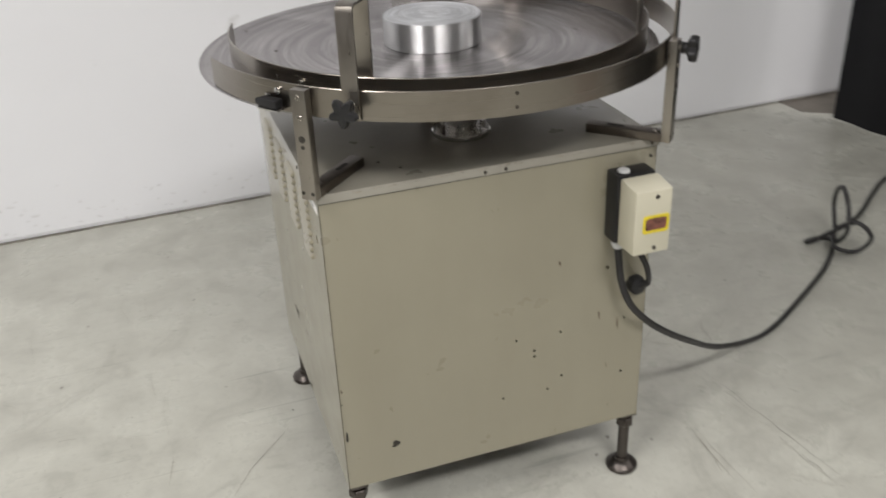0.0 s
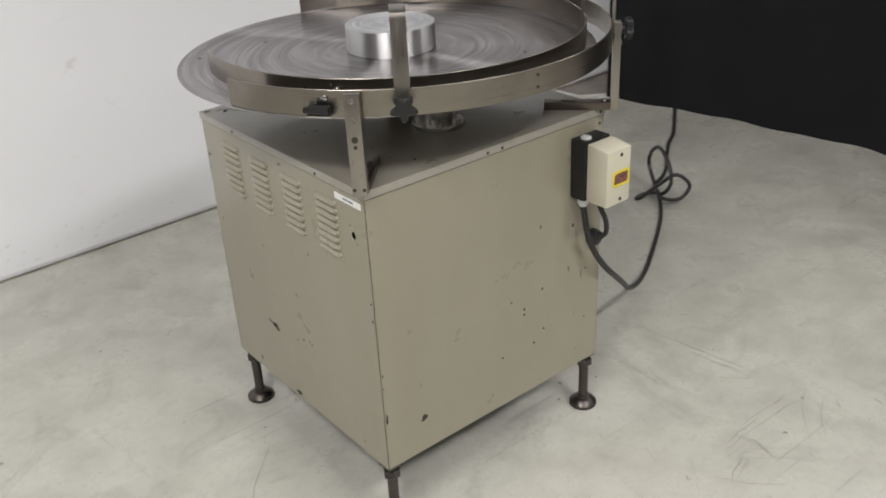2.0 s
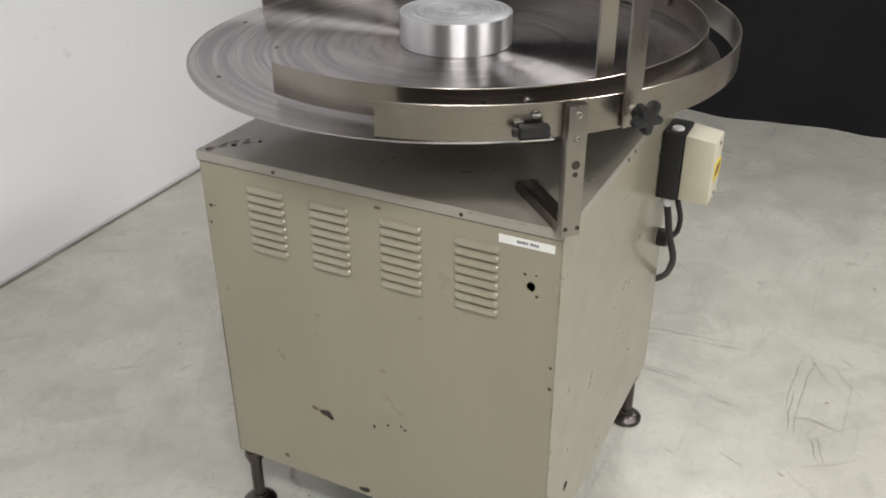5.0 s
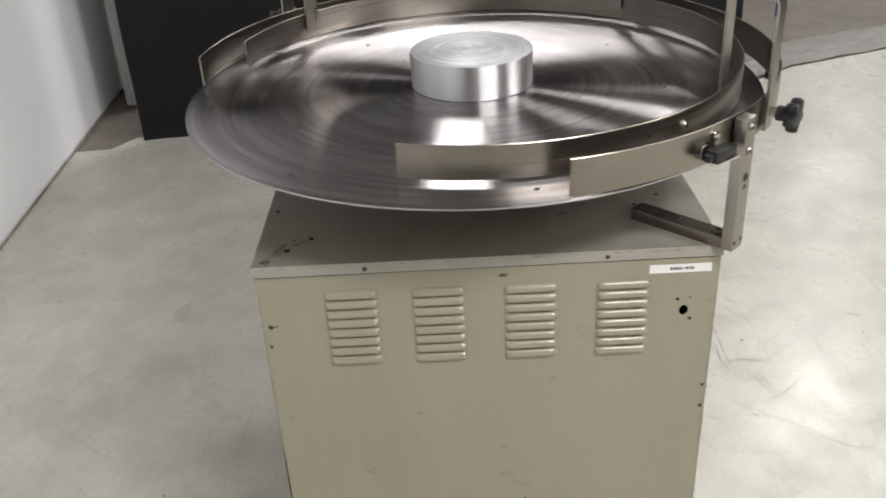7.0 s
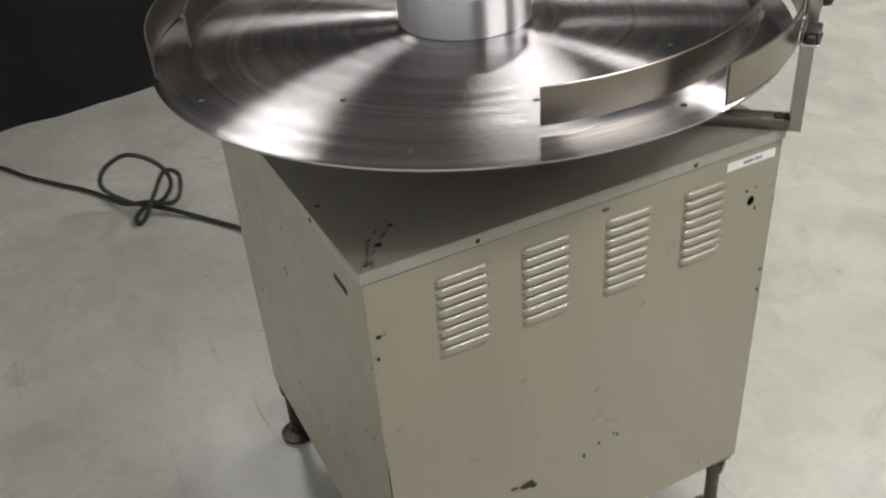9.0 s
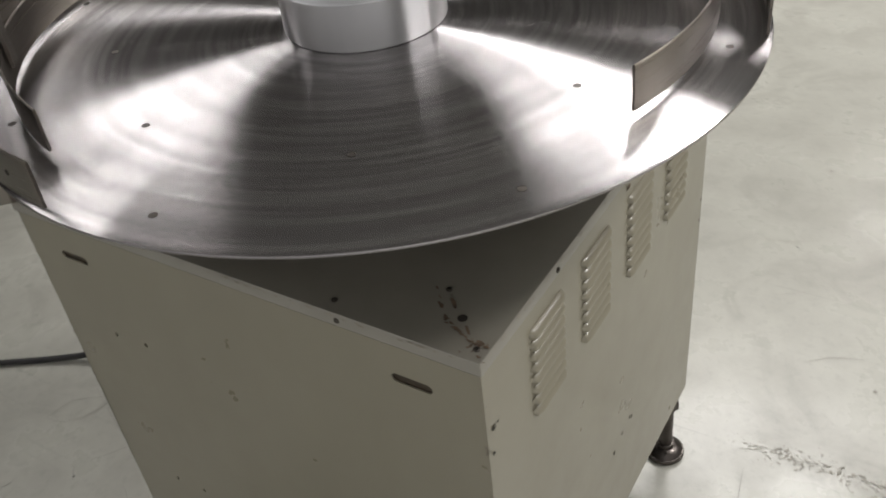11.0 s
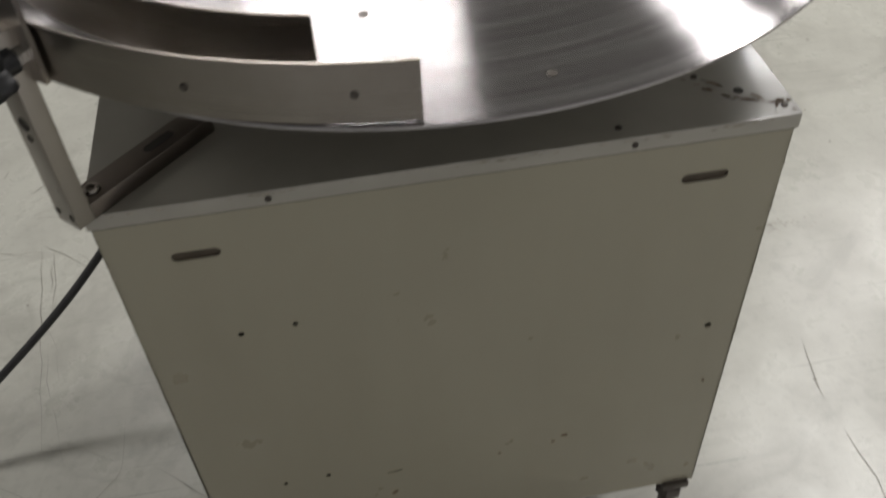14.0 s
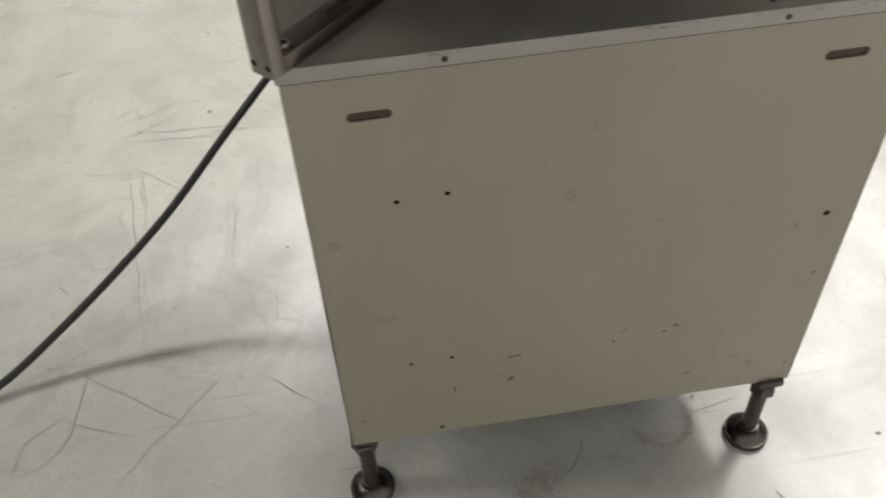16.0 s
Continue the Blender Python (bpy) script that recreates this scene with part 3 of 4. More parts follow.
# a trail of rust and rubbed paint that curves from the lid's bolt to its corner
bm = bmesh.new()
for k in range(38):
    q = rnd.uniform(0, 1)
    blot(bm, -0.238 - 0.088 * q + rnd.gauss(0, 0.0014), 0.258 + 0.052 * q + 0.018 * math.sin(math.pi * q) + rnd.gauss(0, 0.0014), rnd.uniform(0.0006, 0.0022), 1.8, 2.5 + 0.5 * q, rnd, TOP + 0.0006)
for k in range(24):
    blot(bm, -0.314 + rnd.gauss(0, 0.007), 0.316 + rnd.gauss(0, 0.007), rnd.uniform(0.0005, 0.002), 1.5, rnd.uniform(0, 3), rnd, TOP + 0.0006)
tagged(part("rust_trail", bm, RUST, lid, "brown rust trail at the lid's corner", smooth=0), kind="stuff")

# levelling feet
for k, (x, y) in enumerate(((-0.303, -0.303), (0.318, -0.300), (-0.299, 0.318), (0.314, 0.310))):
    foot = new("levelling_foot")
    foot.parent, foot.location = table, (x, y, 0)
    foot["label"] = "grimy steel levelling foot with a threaded spindle"
    bm = bmesh.new()
    lathe(bm, [(0.0122, 0.02), (0.0122, 0.172)], 20)
    part("spindle", bm, FOOTSTEEL, foot)
    bm = bmesh.new()
    lathe(bm, [(0.0340, 0.0), (0.0352, 0.002), (0.0352, 0.0095), (0.0340, 0.0110), (0.0325, 0.0112), (0.0255, 0.0185), (0.0185, 0.0225), (0.0165, 0.0230), (0.0160, 0.0300), (0.0125, 0.0310)], 40)
    part("foot_pad", bm, FOOTSTEEL, foot, "", smooth=28)
    bm = bmesh.new()
    lathe(bm, [(0.0175, 0.124), (0.0200, 0.127), (0.0200, 0.143), (0.0175, 0.146)], 6)
    part("lock_nut", bm, FOOTSTEEL, foot, "", smooth=20)
    bm = bmesh.new()
    box(bm, (0, 0, 0.162), (0.038, 0.038, 0.014), 0.002)
    part("socket_block", bm, FOOTSTEEL, foot)

# drive flange and shaft under the disc
DC = (-0.008, 0.005)
DZ = 0.965
bm = bmesh.new()
lathe(bm, [(0.034, TOP), (0.034, DZ - 0.006)], 32, Matrix.Translation((0.0, -0.01, 0)))
part("shaft", bm, FOOTSTEEL, table)
flange = new("drive_flange")
flange.parent, flange.location = table, (0.0, -0.150, TOP)
flange["label"] = "polished steel drive flange with bolts"
bm = bmesh.new()
lathe(bm, [(0.056, 0.0005), (0.057, 0.002), (0.057, 0.009), (0.055, 0.011), (0.034, 0.011)], 40)
part("ring", bm, CHROME, flange)
bm = bmesh.new()
lathe(bm, [(0.030, 0.011), (0.030, 0.128)], 32)
part("column", bm, CHROME, flange)
bm = bmesh.new()
lathe(bm, [(0.006, 0), (0.006, 0.006), (0.005, 0.007)], 12)
b0 = part("bolt", bm, CHROME, flange)
b0.matrix_basis = Matrix.Translation((0.045, 0, 0.011))
for k in range(1, 6):
    again(b0, Matrix.Translation((0.045 * math.cos(k * 1.047), 0.045 * math.sin(k * 1.047), 0.011)), flange)

# turntable disc
bm = bmesh.new()
lathe(bm, [(0.0001, 0.0), (0.12, 0.0), (0.30, 0.0), (0.4510, 0.0), (0.4528, -0.0006), (0.453, -0.002), (0.4526, -0.0035), (0.30, -0.0035), (0.0001, -0.0035)], 160)
disc = part("turntable_disc", bm, DISC, table, "spun stainless steel turntable disc with swirl marks")
disc.location = (*DC, DZ)
bm = bmesh.new()
lathe(bm, [(0.0044, -0.0005), (0.0043, 0.0003), (0.0031, 0.0004), (0.0028, 0.0001)], 14)
s0 = part("disc_screw", bm, IRON, disc)
for k in range(16):
    ring, a = k % 2, radians((75.5 if k % 2 == 0 else 97) + 45.8 * (k // 2))
    m = Matrix.Translation(((0.305, 0.413)[ring] * math.cos(a), (0.305, 0.413)[ring] * math.sin(a), 0.0))
    if k == 0:
        s0.matrix_basis = m
    else:
        again(s0, m, disc)
hub = new("hub")
hub.parent, hub.location = table, (0.0, 0.003, DZ)
bm = bmesh.new()
lathe(bm, [(0.0970, 0.0005), (0.0980, 0.0015), (0.0980, 0.0540), (0.0975, 0.0550)], 96, close=False)
part("hub_side", bm, HUBSIDE, hub, "turned aluminium hub")
bm = bmesh.new()
lathe(bm, [(0.0975, 0.0550), (0.096, 0.0560), (0.05, 0.0560), (0.0001, 0.0560)], 96, close=False)
part("hub_top", bm, HUBTOP, hub)

# guide rails
RC = (0.008, -0.010)
bm = bmesh.new()
arc_band(bm, RC, 0.460, 0.003, 0.9665, 1.0160, 190.4, 445.7, 150)
outer = part("outer_rail", bm, RAIL, table, "bent stainless steel outer guide rail")
bm = bmesh.new()
arc_band(bm, RC, 0.407, 0.003, 0.9735, 1.0200, 162.2, 435.5, 150)
inner = part("inner_rail", bm, RAIL, table, "bent stainless steel inner guide rail")


def polar(c, r, a, z):
    return Vector((c[0] + r * math.cos(radians(a)), c[1] + r * math.sin(radians(a)), z))


bm = bmesh.new()
lathe(bm, [(0.0033, 0), (0.0031, 0.001), (0.0016, 0.0014), (0.0004, 0.0015)], 12)
r0 = None
for c, r, a, z, p in ((RC, 0.4615, 266.6, 1.003, outer), (RC, 0.4615, 266.6, 0.980, outer), (RC, 0.4615, 440, 0.991, outer), (RC, 0.4615, 425, 0.991, outer), (RC, 0.4085, 209, 1.000, inner), (RC, 0.4085, 216, 1.008, inner)):
    q = polar(c, r, a, z)
    m = Matrix.Translation(q) @ Euler((0, radians(90), radians(a))).to_matrix().to_4x4()
    if r0 is None:
        r0 = part("rivet", bm, IRON, p)
        r0.matrix_basis = m
    else:
        again(r0, m, p)

# a socket bolt through the inner rail, on a washer
bm = bmesh.new()
lathe(bm, [(0.0075, 0.0), (0.0075, 0.0012), (0.0055, 0.0014), (0.0055, 0.0050), (0.0048, 0.0058), (0.0030, 0.0058), (0.0028, 0.0020)], 18)
q = polar(RC, 0.4085, 217.5, 0.999)
part("rail_bolt", bm, SCREW, inner, "steel socket bolt").matrix_basis = Matrix.Translation(q) @ Euler((0, radians(90), radians(217.5))).to_matrix().to_4x4()

# corner brackets that carry the outer rail
bar_v = bmesh.new()
box(bar_v, (0.0, 0, 0.0955), (0.017, 0.028, 0.191), 0.0012)
bar_h = bmesh.new()
box(bar_h, (-0.081, 0, 0.0085), (0.145, 0.028, 0.017), 0.0012)
sock = bmesh.new()
lathe(sock, [(0.0054, -0.0004), (0.0054, 0.0014), (0.0046, 0.0024), (0.0030, 0.0024), (0.0028, -0.0030)], 14)
cup = bmesh.new()
lathe(cup, [(0.0062, 0), (0.0062, 0.0006), (0.005, 0.0008), (0.0046, 0.0001)], 14)
slotm = bmesh.new()
pts = slot_pts(0, 0, 0.034, 0.010)
slotm.faces.new([slotm.verts.new((u, v, 0)) for u, v in pts])
me_parts = None
for k, (ang, cx, cy) in enumerate(((225.5, -0.3345, -0.3345), (313.5, 0.334, -0.352), (45.0, 0.336, 0.334))):
    br = new("corner_bracket")
    br.parent = table
    br.matrix_basis = pose(cx, cy, TOP, 0, 0, ang)
    br["label"] = "angled stainless steel bar bracket with socket screws"
    if me_parts is None:
        up = part("upright", bar_v, BAR, br)
        ft = part("foot_bar", bar_h, FOOTBAR, br)
        ss = part("socket_screw", sock, SCREW, br)
        ss.matrix_basis = pose(0.0085, 0, 0.178, 0, 90, 0)
        hh = part("screw_hole", cup, HOLE, br)
        hh.matrix_basis = pose(0.0085, 0, 0.108, 0, 90, 0)
        sl = part("slot", slotm, HOLE, br, "", smooth=0)
        sl.matrix_basis = pose(-0.10, 0, 0.0176)
        me_parts = (up, ft, ss, hh, sl)
    else:
        again(up, Matrix(), br)
        again(ft, Matrix(), br)
        again(ss, pose(0.0085, 0, 0.178, 0, 90, 0), br)
        again(hh, pose(0.0085, 0, 0.108, 0, 90, 0), br)
        again(sl, pose(-0.10, 0, 0.0176), br)
    again(ss, pose(0.0085, 0, 0.145, 0, 90, 0), br)
    again(hh, pose(0.0085, 0, 0.094, 0, 90, 0) @ Matrix.Scale(0.6, 4), br)
    for y in (-0.009, 0.009):
        again(hh, pose(0.0085, y, 0.012, 0, 90, 0) @ Matrix.Scale(0.55, 4), br)
    again(ss, pose(-0.022, 0, 0.017) @ Matrix.Scale(1.4, 4), br)

# hangers: flat straps bent into an upside-down U, with a star knob
strap = bmesh.new()
SW, ST = 0.028, 0.004
path = [(0.0, -0.046), (0.0, 0.124), (-0.003, 0.131), (-0.010, 0.134), (-0.056, 0.134), (-0.063, 0.131), (-0.066, 0.124), (-0.066, -0.020)]
rows = []
for i, (r, z) in enumerate(path):
    p0, p1 = Vector(path[max(i - 1, 0)]), Vector(path[min(i + 1, len(path) - 1)])
    d = (p1 - p0).normalized()
    nrm = Vector((d.y, -d.x))
    a, b2 = Vector((r, z)) + nrm * ST / 2, Vector((r, z)) - nrm * ST / 2
    rows.append([strap.verts.new((q.x, s, q.y)) for q, s in ((a, -SW / 2), (a, SW / 2), (b2, SW / 2), (b2, -SW / 2))])
for a, b2 in zip(rows, rows[1:]):
    for k in range(4):
        strap.faces.new((a[k], a[(k + 1) % 4], b2[(k + 1) % 4], b2[k]))
strap.faces.new(rows[0])
strap.faces.new(rows[-1][::-1])
bmesh.ops.recalc_face_normals(strap, faces=strap.faces)
knob = bmesh.new()
NK = 60
rings = []
for r0_, z in ((0.55, 0.0), (0.92, 0.002), (1.0, 0.006), (1.0, 0.013), (0.9, 0.017), (0.5, 0.0185), (0.02, 0.0188)):
    rings.append([knob.verts.new((r0_ * (0.0195 + 0.0055 * math.cos(5 * 2 * math.pi * i / NK)) * math.cos(2 * math.pi * i / NK), r0_ * (0.0195 + 0.0055 * math.cos(5 * 2 * math.pi * i / NK)) * math.sin(2 * math.pi * i / NK), z)) for i in range(NK)])
for a, b2 in zip(rings, rings[1:]):
    for i in range(NK):
        knob.faces.new((a[i], a[(i + 1) % NK], b2[(i + 1) % NK], b2[i]))
knob.faces.new(rings[0][::-1])
knob.faces.new(rings[-1])
lathe(knob, [(0.0105, -0.012), (0.0105, 0.002)], 24)
stud = bmesh.new()
lathe(stud, [(0.008, 0.0), (0.008, 0.012)], 6)
first = None
for ang in (234.2, 317.0, 48.0):
    h = new("rail_hanger")
    h.parent = table
    p = polar(RC, 0.4665, ang, 1.014)
    h.matrix_basis = pose(p.x, p.y, p.z, 0, 0, ang)
    h["label"] = "flat stainless strap hanger with a black star knob"
    mk = pose(0.024, 0, -0.022, 0, 90, 0)
    ms = pose(0.002, 0, -0.022, 0, 90, 0)
    if first is None:
        first = (part("strap", strap, BAR, h), part("star_knob", knob, BLACK, h, "black plastic five-lobed knob"), part("clamp_nut", stud, CHROME, h, "", smooth=20))
        first[1].matrix_basis, first[2].matrix_basis = mk, ms
    else:
        again(first[0], Matrix(), h)
        again(first[1], mk, h)
        again(first[2], ms, h)

# sensor clamped to the outer rail
sens = new("rail_sensor")
sens.parent = table
p = polar(RC, 0.462, 216.5, 0.982)
sens.matrix_basis = pose(p.x, p.y, p.z, 0, 0, 216.5)
sens["label"] = "small black sensor on a bent steel clip"
bm = bmesh.new()
box(bm, (0.016, -0.002, 0.003), (0.018, 0.040, 0.014), 0.002)
box(bm, (0.016, -0.026, 0.002), (0.011, 0.010, 0.010), 0.002)
part("sensor_body", bm, BLACK, sens)
bm = bmesh.new()
box(bm, (0.014, 0.0, -0.0062), (0.026, 0.046, 0.003), 0.0006)
box(bm, (0.002, -0.018, 0.0035), (0.003, 0.013, 0.017), 0.0006)
part("clip", bm, CHROME, sens)
bm = bmesh.new()
lathe(bm, [(0.006, 0), (0.006, 0.003), (0.004, 0.004)], 14, pose(0.0005, 0.004, 0.019, 0, 90, 0))
part("clip_nut", bm, CHROME, sens)

# asset tag
tag = bmesh.new()
box(tag, (0.2705, 0.787, 0.0004), (0.088, 0.0135, 0.0008))
tg = part("name_tag", tag, TAG, louvred, "white paper tag with faint printing", smooth=0)
x = 0.2555
for wd in (0.004, 0.0035, 0.004, 0.003, 0.0025, 0.004, 0.0035, 0.003):
    bm = bmesh.new()
    box(bm, (x + wd / 2, 0.7872, 0.0009), (wd * 0.9, 0.0042 if wd != 0.0025 else 0.001, 0.0006))
    part("print_bar", bm, INK, tg, "", smooth=0)
    x += wd + 0.0009

# switch box on the front panel
sw = new("switch_box")
sw.parent = table
sw.matrix_basis = pose(0.270, Y0, 0.703)
sw["label"] = "cream and black plastic switch box with yellow-framed buttons"
bm = bmesh.new()
box(bm, (-0.004, -0.021, 0.002), (0.080, 0.042, 0.140), 0.004)
part("base", bm, BLACK, sw)
bm = bmesh.new()
box(bm, (0, -0.0725, 0.0), (0.078, 0.059, 0.136), 0.005)
for v in bm.verts:
    if v.co.y < -0.08:
        if v.co.z > 0:
            v.co.z -= 0.006
        v.co.x += 0.001 * (1 if v.co.x < 0 else -1)
cov = part("cover", bm, COVER, sw, "cream plastic cover")
bm = bmesh.new()
sheet_with_holes(bm, round_rect(0.054, 0.036, 0.005), [round_rect(0.044, 0.025, 0.006)], 0.004)
yf = part("button_frame", bm, YELLOW, sw, "yellow plastic frame", smooth=0)
yf.matrix_basis = pose(0.006, -0.1035, -0.006, 90, 0, 0)
bm = bmesh.new()
bm.faces.new([bm.verts.new((u, v, 0)) for u, v in round_rect(0.046, 0.027, 0.006)])
wn = part("button_window", bm, WINDOW, sw, "dark red-brown push buttons", smooth=0)
wn.matrix_basis = pose(0.006, -0.1026, -0.006, 90, 0, 0)
bm = bmesh.new()
lathe(bm, [(0.0045, 0), (0.0042, 0.001), (0.0012, 0.001), (0.001, 0.0002)], 12)
c0 = part("cover_screw", bm, IRON, sw)
c0.matrix_basis = pose(0.006, -0.102, 0.048, 90, 0, 0)
again(c0, pose(0.006, -0.102, -0.056, 90, 0, 0), sw)
bm = bmesh.new()
lathe(bm, [(0.012, 0), (0.012, 0.003), (0.010, 0.005)], 20)
part("knockout_plug", bm, PALE, sw, "pale grey plug").matrix_basis = pose(-0.022, -0.024, 0.072)
bm = bmesh.new()
lathe(bm, [(0.011, 0.0), (0.013, -0.004), (0.013, -0.014), (0.009, -0.022)], 18)
part("cable_gland", bm, PALE, sw, "pale grey cable gland").matrix_basis = pose(-0.024, -0.022, -0.067)
bm = bmesh.new()
lathe(bm, [(0.019, 0), (0.020, 0.006), (0.018, 0.020), (0.011, 0.024)], 22)
part("grommet", bm, BLACK, sw, "black rubber grommet").matrix_basis = pose(0.031, -0.0006, -0.192, 90, 0, 0)
bm = bmesh.new()
tube(bm, [(0.012, -0.03, -0.066), (0.018, -0.035, -0.10), (0.035, -0.04, -0.14), (0.041, -0.036, -0.176), (0.031, -0.020, -0.192)], 0.0058)
part("link_cable", bm, RUBBER, sw)

# mains cable: off the gland, down to the floor, round a loose knot and under the curtain
bm = bmesh.new()
tube(bm, [(0.246, -0.348, 0.616), (0.248, -0.352, 0.59), (0.253, -0.360, 0.539), (0.274, -0.368, 0.485), (0.332, -0.352, 0.420), (0.400, -0.325, 0.360), (0.50, -0.268, 0.278), (0.605, -0.198, 0.194), (0.712, -0.131, 0.126), (0.826, -0.060, 0.066), (0.93, 0.005, 0.022), (1.03, 0.062, 0.008),
          (1.20, 0.165, 0.008), (1.33, 0.25, 0.008), (1.415, 0.318, 0.016), (1.46, 0.365, 0.022), (1.52, 0.432, 0.032), (1.556, 0.492, 0.085), (1.540, 0.472, 0.150), (1.498, 0.402, 0.197), (1.460, 0.328, 0.165), (1.445, 0.300, 0.100), (1.448, 0.335, 0.045),
          (1.465, 0.395, 0.024), (1.445, 0.425, 0.014), (1.410, 0.430, 0.009), (1.408, 0.405, 0.020), (1.445, 0.358, 0.072), (1.484, 0.308, 0.118), (1.512, 0.264, 0.080), (1.480, 0.280, 0.030), (1.430, 0.318, 0.034),
          (1.465, 0.378, 0.040), (1.53, 0.442, 0.022), (1.64, 0.488, 0.009), (1.73, 0.54, 0.008), (1.83, 0.615, 0.008), (1.95, 0.70, 0.008), (2.07, 0.768, 0.008), (2.25, 0.90, 0.008), (2.45, 1.05, 0.008)], 0.0072, 10, 8)
tagged(part("power_cable", bm, RUBBER), "black rubber mains cable lying in a loose knot on the floor", "cable")

# ---- floor marks: scratches and scuffs ----
def scratch(bm, line, width, rnd):
    """A thin tapering mark along a line on the floor."""
    P = [Vector((x, y, 0)) for x, y in line]
    pts = []
    for a, c in zip(P, P[1:]):
        k = max(2, int((c - a).length / 0.03))
        for i in range(k):
            pts.append(a.lerp(c, i / k) + Vector((rnd.uniform(-1, 1), rnd.uniform(-1, 1), 0)) * 0.0022)
    pts.append(P[-1])
    last, lift = None, Vector((0, 0, 0.0010 + rnd.uniform(0, 0.0006)))
    for i, p in enumerate(pts):
        d = (pts[min(i + 1, len(pts) - 1)] - pts[max(i - 1, 0)]).normalized()
        s = Vector((-d.y, d.x, 0)) * width * (0.15 + 0.85 * math.sin(math.pi * (i + 0.3) / (len(pts) - 0.4))) * rnd.uniform(0.5, 1.1)
        now = (bm.verts.new(p + s + lift), bm.verts.new(p - s + lift))
        if last:
            bm.faces.new((last[0], last[1], now[1], now[0]))
        last = now
    bmesh.ops.recalc_face_normals(bm, faces=bm.faces)


rnd = random.Random(21)
# width in half millimetres, then the line
DARK_EAST = [
    (1.6, (0.766, -0.581), (0.743, -0.394), (0.726, -0.262), (0.71, -0.128), (0.695, -0.025)),
    (1.4, (0.799, -0.65), (0.681, -0.64), (0.58, -0.635), (0.467, -0.642)),
    (1.3, (0.553, -0.063), (0.551, 0.022), (0.558, 0.051), (0.587, 0.082), (0.628, 0.127), (0.677, 0.177), (0.706, 0.216), (0.739, 0.256)),
    (1.5, (0.496, 0.044), (0.45, 0.084), (0.402, 0.125), (0.36, 0.151)),
    (2.6, (0.457, -0.143), (0.454, -0.106), (0.454, -0.065)),
    (1.4, (0.213, 0.226), (0.188, 0.269), (0.167, 0.309), (0.16, 0.351)),
    (2.4, (-0.041, 0.27), (-0.028, 0.303), (-0.005, 0.33), (0.029, 0.353)),
    (1.6, (-0.378, 0.127), (-0.437, 0.07), (-0.496, 0.006), (-0.546, -0.074)),
]
DARK_WEST = [
    (1.5, (0.536, -0.249), (0.531, -0.325), (0.53, -0.438)),
    (1.6, (0.715, -0.354), (0.719, -0.432), (0.734, -0.528)),
    (2.2, (-0.673, -0.361), (-0.643, -0.279), (-0.617, -0.215), (-0.584, -0.153), (-0.566, -0.115)),
    (1.8, (0.606, -0.646), (0.515, -0.646), (0.446, -0.654)),
    (1.3, (0.436, -0.71), (0.382, -0.721), (0.346, -0.741)),
    (1.8, (0.442, -0.669), (0.515, -0.662), (0.594, -0.666), (0.684, -0.668), (0.759, -0.682)),
    (1.5, (0.541, -0.25), (0.535, -0.304), (0.53, -0.356), (0.52, -0.409)),
    (1.6, (0.724, -0.424), (0.731, -0.469), (0.73, -0.509)),
]
FAINT_EAST = [
    (1.4, (0.551, -0.497), (0.548, -0.322), (0.548, -0.224)),
    (1.5, (0.581, -0.096), (0.507, -0.086), (0.445, -0.066), (0.404, -0.048), (0.386, -0.031)),
    (1.6, (0.83, -0.021), (0.756, 0.032), (0.684, 0.082), (0.633, 0.122), (0.613, 0.146)),
    (1.5, (0.868, 0.065), (0.816, 0.098), (0.747, 0.125), (0.698, 0.145)),
    (2.0, (0.792, -0.049), (0.799, 0.036), (0.807, 0.116), (0.823, 0.152), (0.847, 0.174)),
    (1.6, (0.538, 0.097), (0.509, 0.124), (0.481, 0.156)),
    (1.5, (0.821, -0.03), (0.772, -0.03)),
    (1.6, (0.759, -0.558), (0.712, -0.521), (0.649, -0.462)),
    (1.4, (0.601, 0.24), (0.573, 0.256), (0.51, 0.292)),
    (1.5, (-0.668, 0.139), (-0.672, 0.076), (-0.684, 0.019)),
]
FAINT_WEST = [
    (1.6, (0.654, 0.01), (0.681, -0.097), (0.706, -0.185), (0.715, -0.278)),
    (1.6, (0.563, 0.019), (0.626, -0.021), (0.745, -0.027)),
    (1.8, (0.843, 0.178), (0.898, 0.189), (0.885, 0.128), (0.817, 0.077), (0.812, 0.126)),
    (3.0, (-0.684, -0.507), (-0.677, -0.418)),
    (2.0, (-0.444, -0.328), (-0.456, -0.25), (-0.459, -0.176), (-0.46, -0.112)),
    (2.0, (-0.413, -0.208), (-0.491, -0.218), (-0.57, -0.235)),
    (1.6, (-0.472, -0.641), (-0.516, -0.679), (-0.576, -0.701)),
    (2, (0.202, -0.787), (0.159, -0.835), (0.145, -0.906)),
    (2, (0.492, -0.632), (0.511, -0.697), (0.493, -0.765)),
    (1.8, (0.495, -0.67), (0.506, -0.706), (0.491, -0.754)),
    (2, (0.425, -0.726), (0.363, -0.744)),
    (1.6, (0.714, -0.355), (0.713, -0.397)),
    (1.6, (0.5, -0.434), (0.485, -0.487), (0.484, -0.532)),
    (1.6, (1.108, -0.564), (1.011, -0.609)),
    (1.6, (1.137, -0.5), (1.154, -0.547)),
    (1.6, (0.761, -0.684), (0.749, -0.73), (0.769, -0.78)),
    (1.8, (0.293, -0.535), (0.274, -0.579)),
]
